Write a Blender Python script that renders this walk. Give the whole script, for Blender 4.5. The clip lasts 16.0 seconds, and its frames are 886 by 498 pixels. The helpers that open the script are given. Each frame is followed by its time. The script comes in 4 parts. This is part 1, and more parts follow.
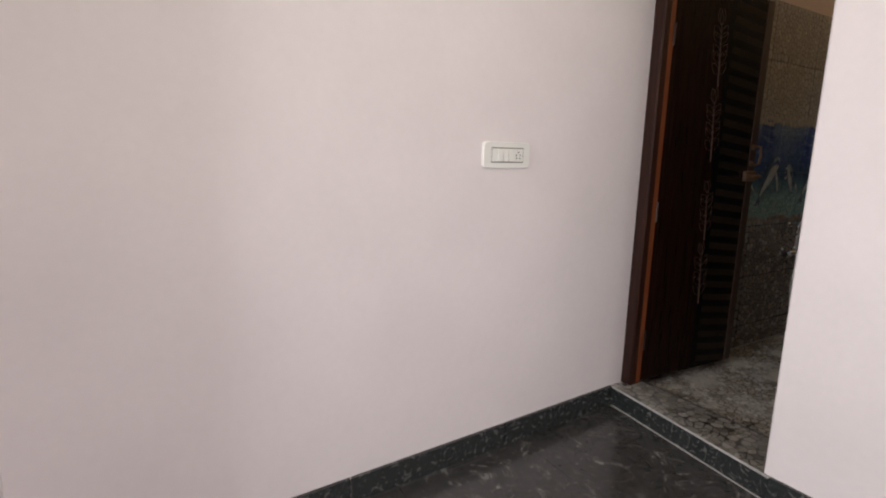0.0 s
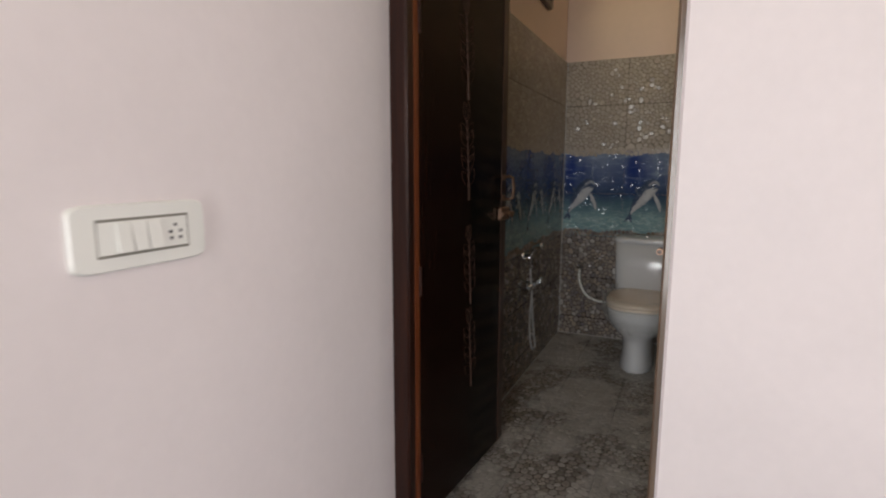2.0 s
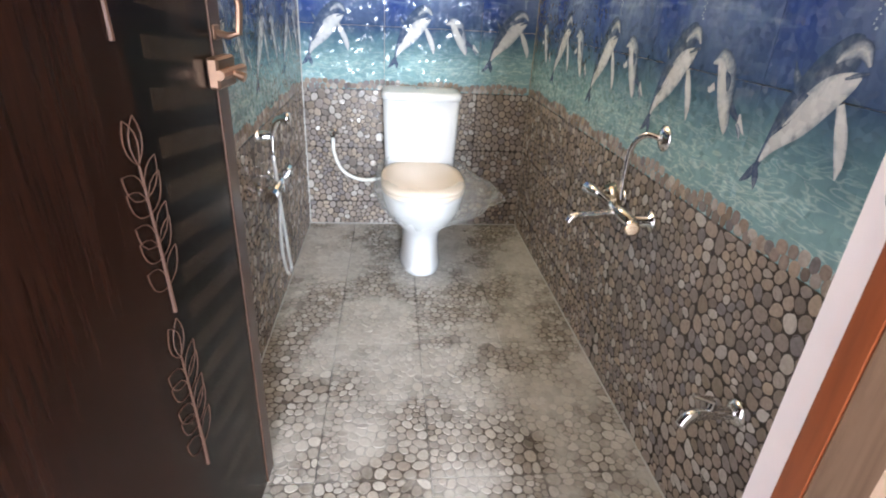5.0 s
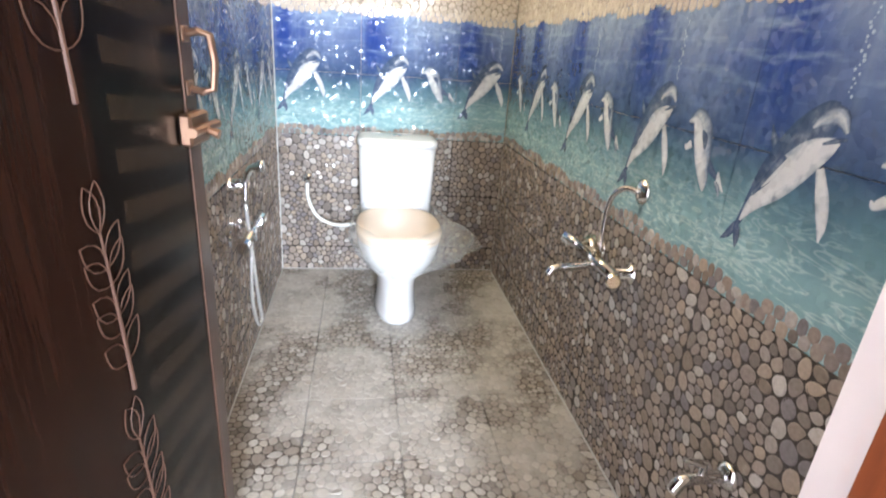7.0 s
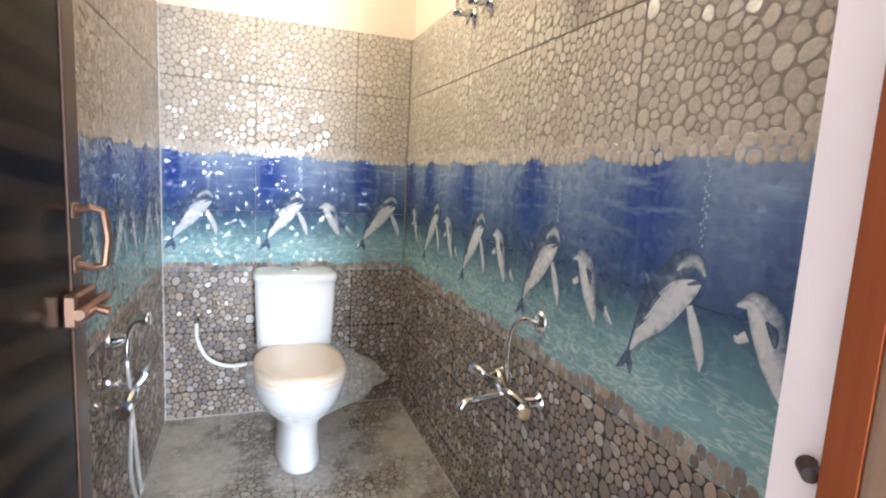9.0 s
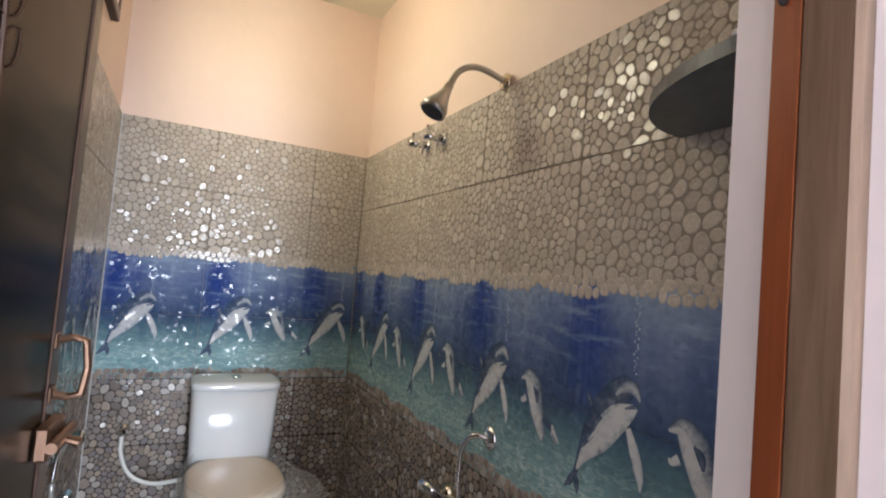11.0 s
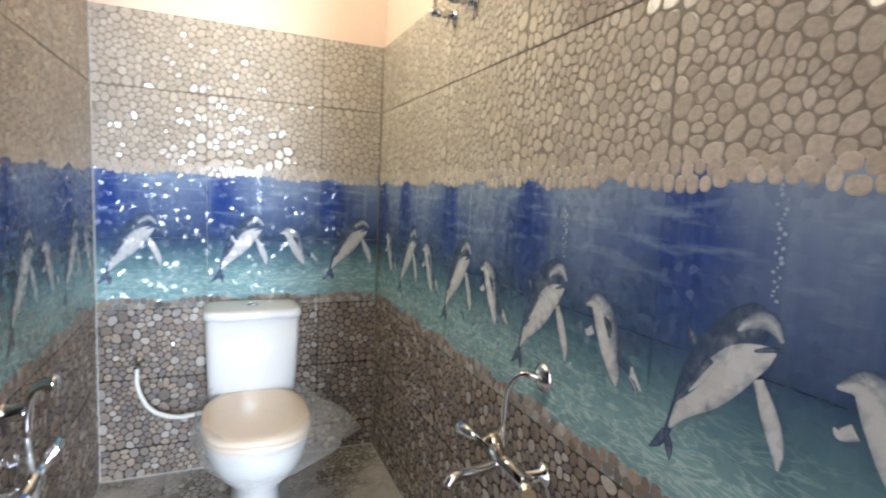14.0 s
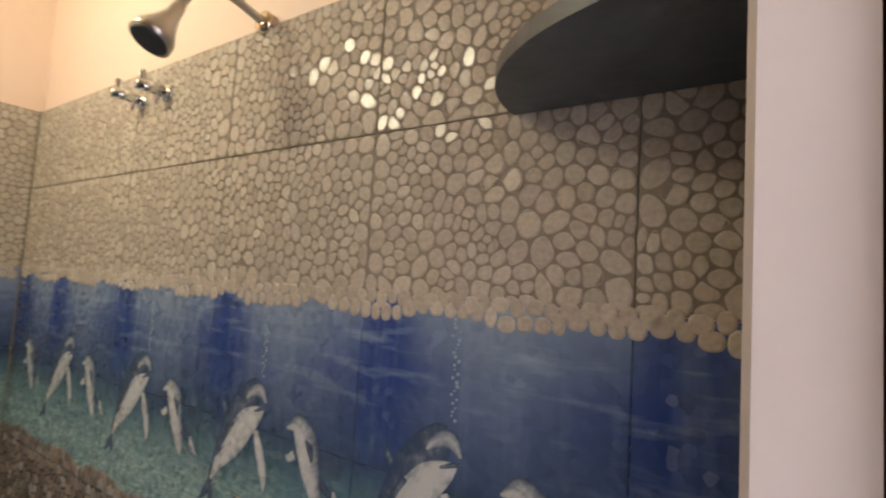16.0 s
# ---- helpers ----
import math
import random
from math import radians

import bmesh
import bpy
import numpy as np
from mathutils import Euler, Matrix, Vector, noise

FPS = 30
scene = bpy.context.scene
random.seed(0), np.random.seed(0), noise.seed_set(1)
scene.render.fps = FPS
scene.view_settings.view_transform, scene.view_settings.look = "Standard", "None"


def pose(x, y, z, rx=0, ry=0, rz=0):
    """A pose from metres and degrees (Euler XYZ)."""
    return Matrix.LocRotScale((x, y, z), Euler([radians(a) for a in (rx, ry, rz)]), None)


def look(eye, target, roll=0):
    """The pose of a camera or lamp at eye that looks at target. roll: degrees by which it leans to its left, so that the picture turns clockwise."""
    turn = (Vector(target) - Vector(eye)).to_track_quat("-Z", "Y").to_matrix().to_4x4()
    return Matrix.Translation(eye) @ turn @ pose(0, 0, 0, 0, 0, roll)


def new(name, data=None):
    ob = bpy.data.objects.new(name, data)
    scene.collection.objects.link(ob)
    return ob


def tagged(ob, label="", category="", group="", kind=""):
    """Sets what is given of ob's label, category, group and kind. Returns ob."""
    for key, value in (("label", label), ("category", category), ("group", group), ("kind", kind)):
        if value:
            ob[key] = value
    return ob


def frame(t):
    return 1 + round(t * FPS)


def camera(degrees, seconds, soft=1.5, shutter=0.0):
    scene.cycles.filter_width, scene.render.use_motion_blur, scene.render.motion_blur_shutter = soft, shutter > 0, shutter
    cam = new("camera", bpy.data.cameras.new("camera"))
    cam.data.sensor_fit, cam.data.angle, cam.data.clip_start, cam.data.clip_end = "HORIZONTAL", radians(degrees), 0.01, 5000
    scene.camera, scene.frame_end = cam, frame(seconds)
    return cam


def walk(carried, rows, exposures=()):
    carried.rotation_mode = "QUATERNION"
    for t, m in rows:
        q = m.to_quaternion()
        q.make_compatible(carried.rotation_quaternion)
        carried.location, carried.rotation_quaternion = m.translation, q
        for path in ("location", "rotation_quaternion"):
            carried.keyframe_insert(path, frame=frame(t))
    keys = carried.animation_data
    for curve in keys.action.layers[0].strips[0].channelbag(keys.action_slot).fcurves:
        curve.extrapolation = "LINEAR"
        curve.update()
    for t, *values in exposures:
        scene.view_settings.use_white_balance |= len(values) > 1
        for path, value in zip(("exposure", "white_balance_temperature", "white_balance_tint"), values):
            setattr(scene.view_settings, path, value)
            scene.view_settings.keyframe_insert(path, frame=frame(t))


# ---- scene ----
cam = camera(80.7, 16.0, 2.0, 0.4)

PATH = [
    (0, (-1.395, -0.427, 1.141), (-0.365, 1.248, 0.775), 1.4),
    (0.5, (-1.234, -0.235, 1.169), (-0.141, 1.393, 0.772), 0.6),
    (1, (-1.108, 0.026, 1.171), (0.257, 1.438, 0.795), 1.1),
    (1.5, (-0.962, 0.187, 1.219), (0.692, 1.271, 0.919), 0.8),
    (2, (-0.725, 0.344, 1.228), (1.067, 1.181, 0.929), 0.1),
    (2.5, (-0.527, 0.486, 1.216), (1.357, 1.067, 0.874), 0.4),
    (3, (-0.325, 0.644, 1.218), (1.618, 0.920, 0.837), 1.1),
    (3.5, (-0.104, 0.702, 1.198), (1.833, 0.754, 0.702), 0.4),
    (4, (0.11, 0.705, 1.181), (1.976, 0.654, 0.463), 0.7),
    (6.5, (0.333, 0.73, 1.181), (2.124, 0.435, 0.342), 4.5),
    (7, (0.335, 0.729, 1.203), (2.179, 0.419, 0.493), 4.2),
    (7.5, (0.338, 0.727, 1.222), (2.22, 0.387, 0.639), 3.9),
    (8, (0.34, 0.713, 1.245), (2.245, 0.315, 0.785), 3.4),
    (8.5, (0.339, 0.731, 1.263), (2.231, 0.197, 0.895), 3.2),
    (9, (0.347, 0.758, 1.277), (2.205, 0.07, 1.005), 3.1),
    (11.3, (0.28, 0.853, 1.349), (2.057, -0.052, 1.494), 5.2),
    (11.5, (0.281, 0.853, 1.352), (2.05, -0.064, 1.524), 5.4),
    (12, (0.285, 0.86, 1.356), (2.018, -0.09, 1.664), 6.0),
    (12.5, (0.302, 0.858, 1.358), (2.038, -0.075, 1.694), 6.8),
    (13, (0.383, 0.82, 1.328), (2.215, 0.023, 1.42), 7.1),
    (13.5, (0.543, 0.711, 1.287), (2.432, 0.076, 1.12), 4.8),
    (14, (0.6, 0.687, 1.303), (2.428, -0.096, 1.092), 2.7),
    (14.5, (0.606, 0.736, 1.334), (2.28, -0.355, 1.247), 3.5),
    (15, (0.6, 0.777, 1.353), (2.097, -0.547, 1.434), 4.6),
    (15.5, (0.6, 0.762, 1.353), (1.923, -0.727, 1.535), 5.0),
    (16, (0.613, 0.696, 1.382), (1.758, -0.937, 1.535), 3.6),
]
EXPOSURE = [(0, 0.2, 6500, 10), (2.0, 0.2, 6500, 10), (3.0, 0.25, 6300, 8), (3.5, 0.75, 6500, 8), (4.2, 2.35, 5800, 8), (6.5, 3.5, 5700, 8), (9.0, 3.1, 5600, 8), (11.5, 1.95, 5700, 10), (13.0, 1.9, 5700, 10), (13.6, 2.7, 5600, 8), (14.2, 2.85, 5500, 6), (15.0, 2.5, 6100, 10), (16.0, 2.5, 6100, 10)]
walk(cam, [(t, look(eye, target, roll)) for t, eye, target, roll in PATH], EXPOSURE)
HALL_W, SOUTH_W, VENT_W = 45.0, 27.0, 4.0

# ---- light ----
world = bpy.data.worlds.new("sky")
scene.world = world
world.use_nodes = True
wn = world.node_tree.nodes
sky = wn.new("ShaderNodeTexSky")
sky.sky_type, sky.sun_disc, sky.sun_elevation, sky.sun_rotation = "NISHITA", False, radians(50), radians(200)
wn["Background"].inputs["Strength"].default_value = 0.12
world.node_tree.links.new(sky.outputs[0], wn["Background"].inputs["Color"])


SOUTH_IN = -2.44


def lamp(name, m, w, h, watts, colour):
    d = bpy.data.lights.new(name, "AREA")
    d.shape, d.size, d.size_y, d.energy, d.color = "RECTANGLE", w, h, watts, colour
    ob = new(name, d)
    ob.matrix_world = m
    return ob


# daylight in the hall window, daylight in the bathroom ventilator
lamp("hall_daylight", look((-2.84, 0.41, 1.15), (0.5, 0.41, 1.15)), 0.54, 1.9, HALL_W, (0.96, 0.96, 0.97))
# added fill from the unseen south side, brightens the switch wall from the front
lamp("south_fill", look((-0.35, SOUTH_IN, 1.55), (-0.35, 1.0, 1.25)), 1.1, 1.1, SOUTH_W, (1.0, 0.95, 0.93))
lamp("vent_daylight", look((2.22, 1.19, 2.36), (2.35, 0.2, 2.1)), 0.5, 0.36, VENT_W, (1.0, 0.83, 0.5))

# ---- materials ----


def mat(name):
    m = bpy.data.materials.new(name)
    m.use_nodes = True
    return m, m.node_tree.nodes, m.node_tree.links, m.node_tree.nodes["Principled BSDF"]


def node(ns, kind, **values):
    n = ns.new(kind)
    for k, v in values.items():
        if k in n.inputs:
            n.inputs[k].default_value = v
    return n


def ramp(ns, ls, source, stops):
    r = ns.new("ShaderNodeValToRGB")
    e = r.color_ramp.elements
    while len(e) < len(stops):
        e.new(0.5)
    for el, (p, c) in zip(e, stops):
        el.position, el.color = p, (*c, 1)
    ls.new(source, r.inputs[0])
    return r.outputs[0]


def maths(ns, ls, op, a, b=None, clamp=False):
    n = ns.new("ShaderNodeMath")
    n.operation, n.use_clamp = op, clamp
    for i, v in enumerate((a, b)):
        if v is None:
            continue
        if isinstance(v, (int, float)):
            n.inputs[i].default_value = v
        else:
            ls.new(v, n.inputs[i])
    return n.outputs[0]


def mix(ns, ls, f, a, b, blend="MIX"):
    n = ns.new("ShaderNodeMix")
    n.data_type, n.blend_type = "RGBA", blend
    for i, v in ((0, f), (6, a), (7, b)):
        if isinstance(v, (int, float)):
            n.inputs[i].default_value = v
        elif isinstance(v, tuple):
            n.inputs[i].default_value = (*v, 1)
        else:
            ls.new(v, n.inputs[i])
    return n.outputs[2]


def bump(ns, ls, bsdf, height, strength, distance=0.002):
    b = node(ns, "ShaderNodeBump", Strength=strength, Distance=distance)
    ls.new(height, b.inputs["Height"])
    ls.new(b.outputs[0], bsdf.inputs["Normal"])


def plain(name, colour, rough=0.5, metal=0.0, var=0.12, scale=30, grain=0.05, coat=0.0):
    """A surface with grain and stains at two scales."""
    m, ns, ls, b = mat(name)
    tc = ns.new("ShaderNodeTexCoord")
    big = node(ns, "ShaderNodeTexNoise", Scale=scale * 0.08, Detail=4)
    fine = node(ns, "ShaderNodeTexNoise", Scale=scale, Detail=6)
    ls.new(tc.outputs["Object"], big.inputs["Vector"])
    ls.new(tc.outputs["Object"], fine.inputs["Vector"])
    lo = tuple(c * (1 - var) for c in colour)
    hi = tuple(min(1, c * (1 + var * 0.6)) for c in colour)
    s = maths(ns, ls, "ADD", maths(ns, ls, "MULTIPLY", big.outputs[0], 0.7), maths(ns, ls, "MULTIPLY", fine.outputs[0], 0.3))
    ls.new(ramp(ns, ls, s, [(0.3, lo), (0.7, hi)]), b.inputs["Base Color"])
    ls.new(maths(ns, ls, "ADD", maths(ns, ls, "MULTIPLY", big.outputs[0], rough * 0.3), rough * 0.85), b.inputs["Roughness"])
    b.inputs["Metallic"].default_value = metal
    b.inputs["Coat Weight"].default_value = coat
    if grain:
        bump(ns, ls, b, fine.outputs[0], grain)
    return m


def wood(name, dark, light, rough, scale=1.0, coat=0.3):
    m, ns, ls, b = mat(name)
    tc = ns.new("ShaderNodeTexCoord")
    mp = ns.new("ShaderNodeMapping")
    mp.inputs["Scale"].default_value = (28 * scale, 28 * scale, 1.6 * scale)
    ls.new(tc.outputs["Object"], mp.inputs[0])
    n = node(ns, "ShaderNodeTexNoise", Scale=2.0, Detail=8, Roughness=0.65, Distortion=0.6)
    ls.new(mp.outputs[0], n.inputs["Vector"])
    big = node(ns, "ShaderNodeTexNoise", Scale=3.0, Detail=3)
    ls.new(tc.outputs["Object"], big.inputs["Vector"])
    c = ramp(ns, ls, n.outputs[0], [(0.3, dark), (0.7, light)])
    c = mix(ns, ls, maths(ns, ls, "MULTIPLY", big.outputs[0], 0.5), c, tuple(x * 0.55 for x in dark))
    ls.new(c, b.inputs["Base Color"])
    b.inputs["Roughness"].default_value = rough
    b.inputs["Coat Weight"].default_value = coat
    b.inputs["Coat Roughness"].default_value = 0.15
    b.inputs["Specular IOR Level"].default_value = 0.3
    bump(ns, ls, b, n.outputs[0], 0.12)
    return m


def pebble(name, stones, grout, size, rough, relief, dusty=0.0):
    """Glazed tile printed and embossed with rounded river pebbles, in the tile's own plane."""
    m, ns, ls, b = mat(name)
    tc = ns.new("ShaderNodeTexCoord")
    info = ns.new("ShaderNodeObjectInfo")
    off = ns.new("ShaderNodeVectorMath")
    off.operation = "MULTIPLY"
    off.inputs[1].default_value = (7.3, 3.1, 0)
    comb = ns.new("ShaderNodeCombineXYZ")
    ls.new(info.outputs["Random"], comb.inputs[0])
    ls.new(info.outputs["Random"], comb.inputs[1])
    ls.new(comb.outputs[0], off.inputs[0])
    add = ns.new("ShaderNodeVectorMath")
    ls.new(tc.outputs["Object"], add.inputs[0])
    ls.new(off.outputs[0], add.inputs[1])
    warp = node(ns, "ShaderNodeTexNoise", Scale=9.0, Detail=1)
    ls.new(add.outputs[0], warp.inputs["Vector"])
    wv = ns.new("ShaderNodeVectorMath")
    wv.operation = "SCALE"
    wv.inputs["Scale"].default_value = 0.05
    ls.new(warp.outputs["Color"], wv.inputs[0])
    add2 = ns.new("ShaderNodeVectorMath")
    ls.new(add.outputs[0], add2.inputs[0])
    ls.new(wv.outputs[0], add2.inputs[1])
    edge = node(ns, "ShaderNodeTexVoronoi", Scale=1 / size, Randomness=0.78)
    edge.voronoi_dimensions, edge.feature = "2D", "DISTANCE_TO_EDGE"
    cell = node(ns, "ShaderNodeTexVoronoi", Scale=1 / size, Randomness=0.78)
    cell.voronoi_dimensions, cell.feature = "2D", "F1"
    for v in (edge, cell):
        ls.new(add2.outputs[0], v.inputs["Vector"])
    near = maths(ns, ls, "MULTIPLY", maths(ns, ls, "SUBTRACT", edge.outputs["Distance"], 0.035), 9.0, True)
    far = maths(ns, ls, "MULTIPLY", maths(ns, ls, "SUBTRACT", 0.66, cell.outputs["Distance"]), 6.0, True)
    body = maths(ns, ls, "MINIMUM", near, far)
    sep = ns.new("ShaderNodeSeparateColor")
    ls.new(cell.outputs["Color"], sep.inputs[0])
    tone = ramp(ns, ls, sep.outputs[0], [(i / (len(stones) - 1), c) for i, c in enumerate(stones)])
    fine = node(ns, "ShaderNodeTexNoise", Scale=120, Detail=5)
    ls.new(add.outputs[0], fine.inputs["Vector"])
    tone = mix(ns, ls, 0.35, tone, ramp(ns, ls, fine.outputs[0], [(0.3, (0.35, 0.33, 0.3)), (0.75, (1, 1, 1))]), "MULTIPLY")
    col = mix(ns, ls, maths(ns, ls, "MULTIPLY", body, 2.2, True), grout, tone)
    if dusty:
        patch = node(ns, "ShaderNodeTexNoise", Scale=3.2, Detail=5, Roughness=0.6)
        geo = ns.new("ShaderNodeNewGeometry")
        ls.new(geo.outputs["Position"], patch.inputs["Vector"])
        f = maths(ns, ls, "MULTIPLY", maths(ns, ls, "SUBTRACT", patch.outputs[0], 0.45), 5.0, True)
        col = mix(ns, ls, maths(ns, ls, "MULTIPLY", f, dusty), col, (0.42, 0.41, 0.38))
        ls.new(maths(ns, ls, "ADD", maths(ns, ls, "MULTIPLY", f, 0.4), rough), b.inputs["Roughness"])
    else:
        b.inputs["Roughness"].default_value = rough
    ls.new(col, b.inputs["Base Color"])
    b.inputs["Specular IOR Level"].default_value = 0.5
    bump(ns, ls, b, maths(ns, ls, "POWER", body, 0.5), relief, 0.004)
    return m


def facets(ns, ls, b):
    """Glaze embossed with small flat facets, each tipped its own way."""
    geo = ns.new("ShaderNodeNewGeometry")
    sep = ns.new("ShaderNodeSeparateXYZ")
    ls.new(geo.outputs["Position"], sep.inputs[0])
    at = ns.new("ShaderNodeCombineXYZ")
    ls.new(maths(ns, ls, "ADD", sep.outputs[0], sep.outputs[1]), at.inputs[0])
    ls.new(sep.outputs[2], at.inputs[1])
    cell = node(ns, "ShaderNodeTexVoronoi", Scale=72, Randomness=0.8)
    cell.voronoi_dimensions = "2D"
    ls.new(at.outputs[0], cell.inputs["Vector"])
    gap = ns.new("ShaderNodeVectorMath")
    gap.operation = "SUBTRACT"
    ls.new(at.outputs[0], gap.inputs[0])
    ls.new(cell.outputs["Position"], gap.inputs[1])
    tip = ns.new("ShaderNodeVectorMath")
    tip.operation = "SUBTRACT"
    ls.new(cell.outputs["Color"], tip.inputs[0])
    tip.inputs[1].default_value = (0.5, 0.5, 0.5)
    dot = ns.new("ShaderNodeVectorMath")
    dot.operation = "DOT_PRODUCT"
    ls.new(gap.outputs[0], dot.inputs[0])
    ls.new(tip.outputs[0], dot.inputs[1])
    bump(ns, ls, b, dot.outputs["Value"], 1.0, 0.5)
    b.inputs["Specular IOR Level"].default_value = 0.22


def water_print(name):
    """Glazed tile printed with deep blue water over a pale teal sea bed."""
    m, ns, ls, b = mat(name)
    geo = ns.new("ShaderNodeNewGeometry")
    sep = ns.new("ShaderNodeSeparateXYZ")
    ls.new(geo.outputs["Position"], sep.inputs[0])
    along = maths(ns, ls, "ADD", sep.outputs[0], sep.outputs[1])
    comb = ns.new("ShaderNodeCombineXYZ")
    ls.new(along, comb.inputs[0])
    ls.new(sep.outputs[2], comb.inputs[1])
    h = maths(ns, ls, "DIVIDE", maths(ns, ls, "SUBTRACT", sep.outputs[2], BAND0), BAND1 - BAND0)
    soft = node(ns, "ShaderNodeTexNoise", Scale=7, Detail=3)
    ls.new(comb.outputs[0], soft.inputs["Vector"])
    h2 = maths(ns, ls, "ADD", h, maths(ns, ls, "MULTIPLY", maths(ns, ls, "SUBTRACT", soft.outputs[0], 0.5), 0.18))
    base = ramp(ns, ls, h2, [(0.0, (0.22, 0.36, 0.385)), (0.2, (0.23, 0.375, 0.40)), (0.36, (0.11, 0.20, 0.25)), (0.5, (0.05, 0.085, 0.17)), (0.78, (0.055, 0.09, 0.26)), (1.0, (0.20, 0.27, 0.43))])
    # one deep blue column and one pale hazy column on every tile
    tc = ns.new("ShaderNodeTexCoord")
    own = ns.new("ShaderNodeSeparateXYZ")
    ls.new(tc.outputs["Object"], own.inputs[0])
    u = maths(ns, ls, "ADD", own.outputs[0], maths(ns, ls, "MULTIPLY", maths(ns, ls, "SUBTRACT", soft.outputs[0], 0.5), 0.09))
    upper = maths(ns, ls, "MULTIPLY", maths(ns, ls, "SUBTRACT", h, 0.42), 3.0, True)
    haze = maths(ns, ls, "SUBTRACT", 1.0, maths(ns, ls, "MULTIPLY", maths(ns, ls, "ABSOLUTE", maths(ns, ls, "SUBTRACT", u, 0.27)), 5.0), True)
    high = maths(ns, ls, "MULTIPLY", maths(ns, ls, "SUBTRACT", h, 0.5), 2.0, True)
    col = mix(ns, ls, maths(ns, ls, "MULTIPLY", maths(ns, ls, "MULTIPLY", haze, high), 0.95), base, (0.25, 0.32, 0.45))
    deep = maths(ns, ls, "SUBTRACT", 1.15, maths(ns, ls, "MULTIPLY", maths(ns, ls, "ABSOLUTE", maths(ns, ls, "SUBTRACT", u, 0.06)), 12.0), True)
    col = mix(ns, ls, maths(ns, ls, "MULTIPLY", maths(ns, ls, "MULTIPLY", deep, upper), 0.85), col, (0.025, 0.055, 0.25))
    # shafts of light, falling almost upright
    mp = ns.new("ShaderNodeMapping")
    mp.inputs["Scale"].default_value = (17, 0.7, 1)
    ls.new(comb.outputs[0], mp.inputs[0])
    shaft = node(ns, "ShaderNodeTexNoise", Scale=1.0, Detail=3, Roughness=0.55)
    ls.new(mp.outputs[0], shaft.inputs["Vector"])
    sf = maths(ns, ls, "MULTIPLY", maths(ns, ls, "SUBTRACT", shaft.outputs[0], 0.5), 2.2, True)
    sf = maths(ns, ls, "MULTIPLY", sf, maths(ns, ls, "MULTIPLY", maths(ns, ls, "SUBTRACT", h, 0.4), 1.6, True))
    col = mix(ns, ls, sf, col, (0.30, 0.39, 0.52))
    # level ripples near the surface
    mp3 = ns.new("ShaderNodeMapping")
    mp3.inputs["Scale"].default_value = (7, 36, 1)
    ls.new(comb.outputs[0], mp3.inputs[0])
    rip = node(ns, "ShaderNodeTexNoise", Scale=1.0, Detail=3)
    ls.new(mp3.outputs[0], rip.inputs["Vector"])
    rf = maths(ns, ls, "MULTIPLY", maths(ns, ls, "SUBTRACT", rip.outputs[0], 0.54), 5.0, True)
    rf = maths(ns, ls, "MULTIPLY", rf, maths(ns, ls, "MULTIPLY", maths(ns, ls, "SUBTRACT", h, 0.52), 2.2, True))
    col = mix(ns, ls, maths(ns, ls, "MULTIPLY", rf, 0.8), col, (0.34, 0.45, 0.6))
    # bright net of light on the sea bed
    mp2 = ns.new("ShaderNodeMapping")
    mp2.inputs["Scale"].default_value = (13, 52, 1)
    mp2.inputs["Rotation"].default_value = (0, 0, 0.35)
    ls.new(comb.outputs[0], mp2.inputs[0])
    net = node(ns, "ShaderNodeTexNoise", Scale=1.0, Detail=2, Distortion=1.2)
    ls.new(mp2.outputs[0], net.inputs["Vector"])
    line = maths(ns, ls, "SUBTRACT", 1.0, maths(ns, ls, "MULTIPLY", maths(ns, ls, "ABSOLUTE", maths(ns, ls, "SUBTRACT", net.outputs[0], 0.55)), 16.0), True)
    line = maths(ns, ls, "MULTIPLY", line, maths(ns, ls, "MULTIPLY", maths(ns, ls, "SUBTRACT", 0.40, h), 4.5, True))
    col = mix(ns, ls, maths(ns, ls, "MULTIPLY", line, 0.6), col, (0.55, 0.68, 0.66))
    ls.new(col, b.inputs["Base Color"])
    b.inputs["Roughness"].default_value = 0.1
    facets(ns, ls, b)
    return m


def swim_print(name):
    """Print whose tone runs from slate blue at its edges to white, blotched."""
    m, ns, ls, b = mat(name)
    at = ns.new("ShaderNodeAttribute")
    at.attribute_name = "tone"
    tc = ns.new("ShaderNodeTexCoord")
    n1 = node(ns, "ShaderNodeTexNoise", Scale=38, Detail=5, Roughness=0.6)
    n2 = node(ns, "ShaderNodeTexNoise", Scale=150, Detail=3)
    ls.new(tc.outputs["Object"], n1.inputs["Vector"])
    ls.new(tc.outputs["Object"], n2.inputs["Vector"])
    v = maths(ns, ls, "ADD", at.outputs["Fac"], maths(ns, ls, "MULTIPLY", maths(ns, ls, "SUBTRACT", n1.outputs[0], 0.5), 0.85))
    v = maths(ns, ls, "ADD", v, maths(ns, ls, "MULTIPLY", maths(ns, ls, "SUBTRACT", n2.outputs[0], 0.5), 0.3))
    ls.new(ramp(ns, ls, v, [(0.02, (0.05, 0.08, 0.15)), (0.25, (0.09, 0.12, 0.19)), (0.5, (0.26, 0.30, 0.37)), (0.85, (0.58, 0.60, 0.62))]), b.inputs["Base Color"])
    b.inputs["Roughness"].default_value = 0.1
    facets(ns, ls, b)
    return m


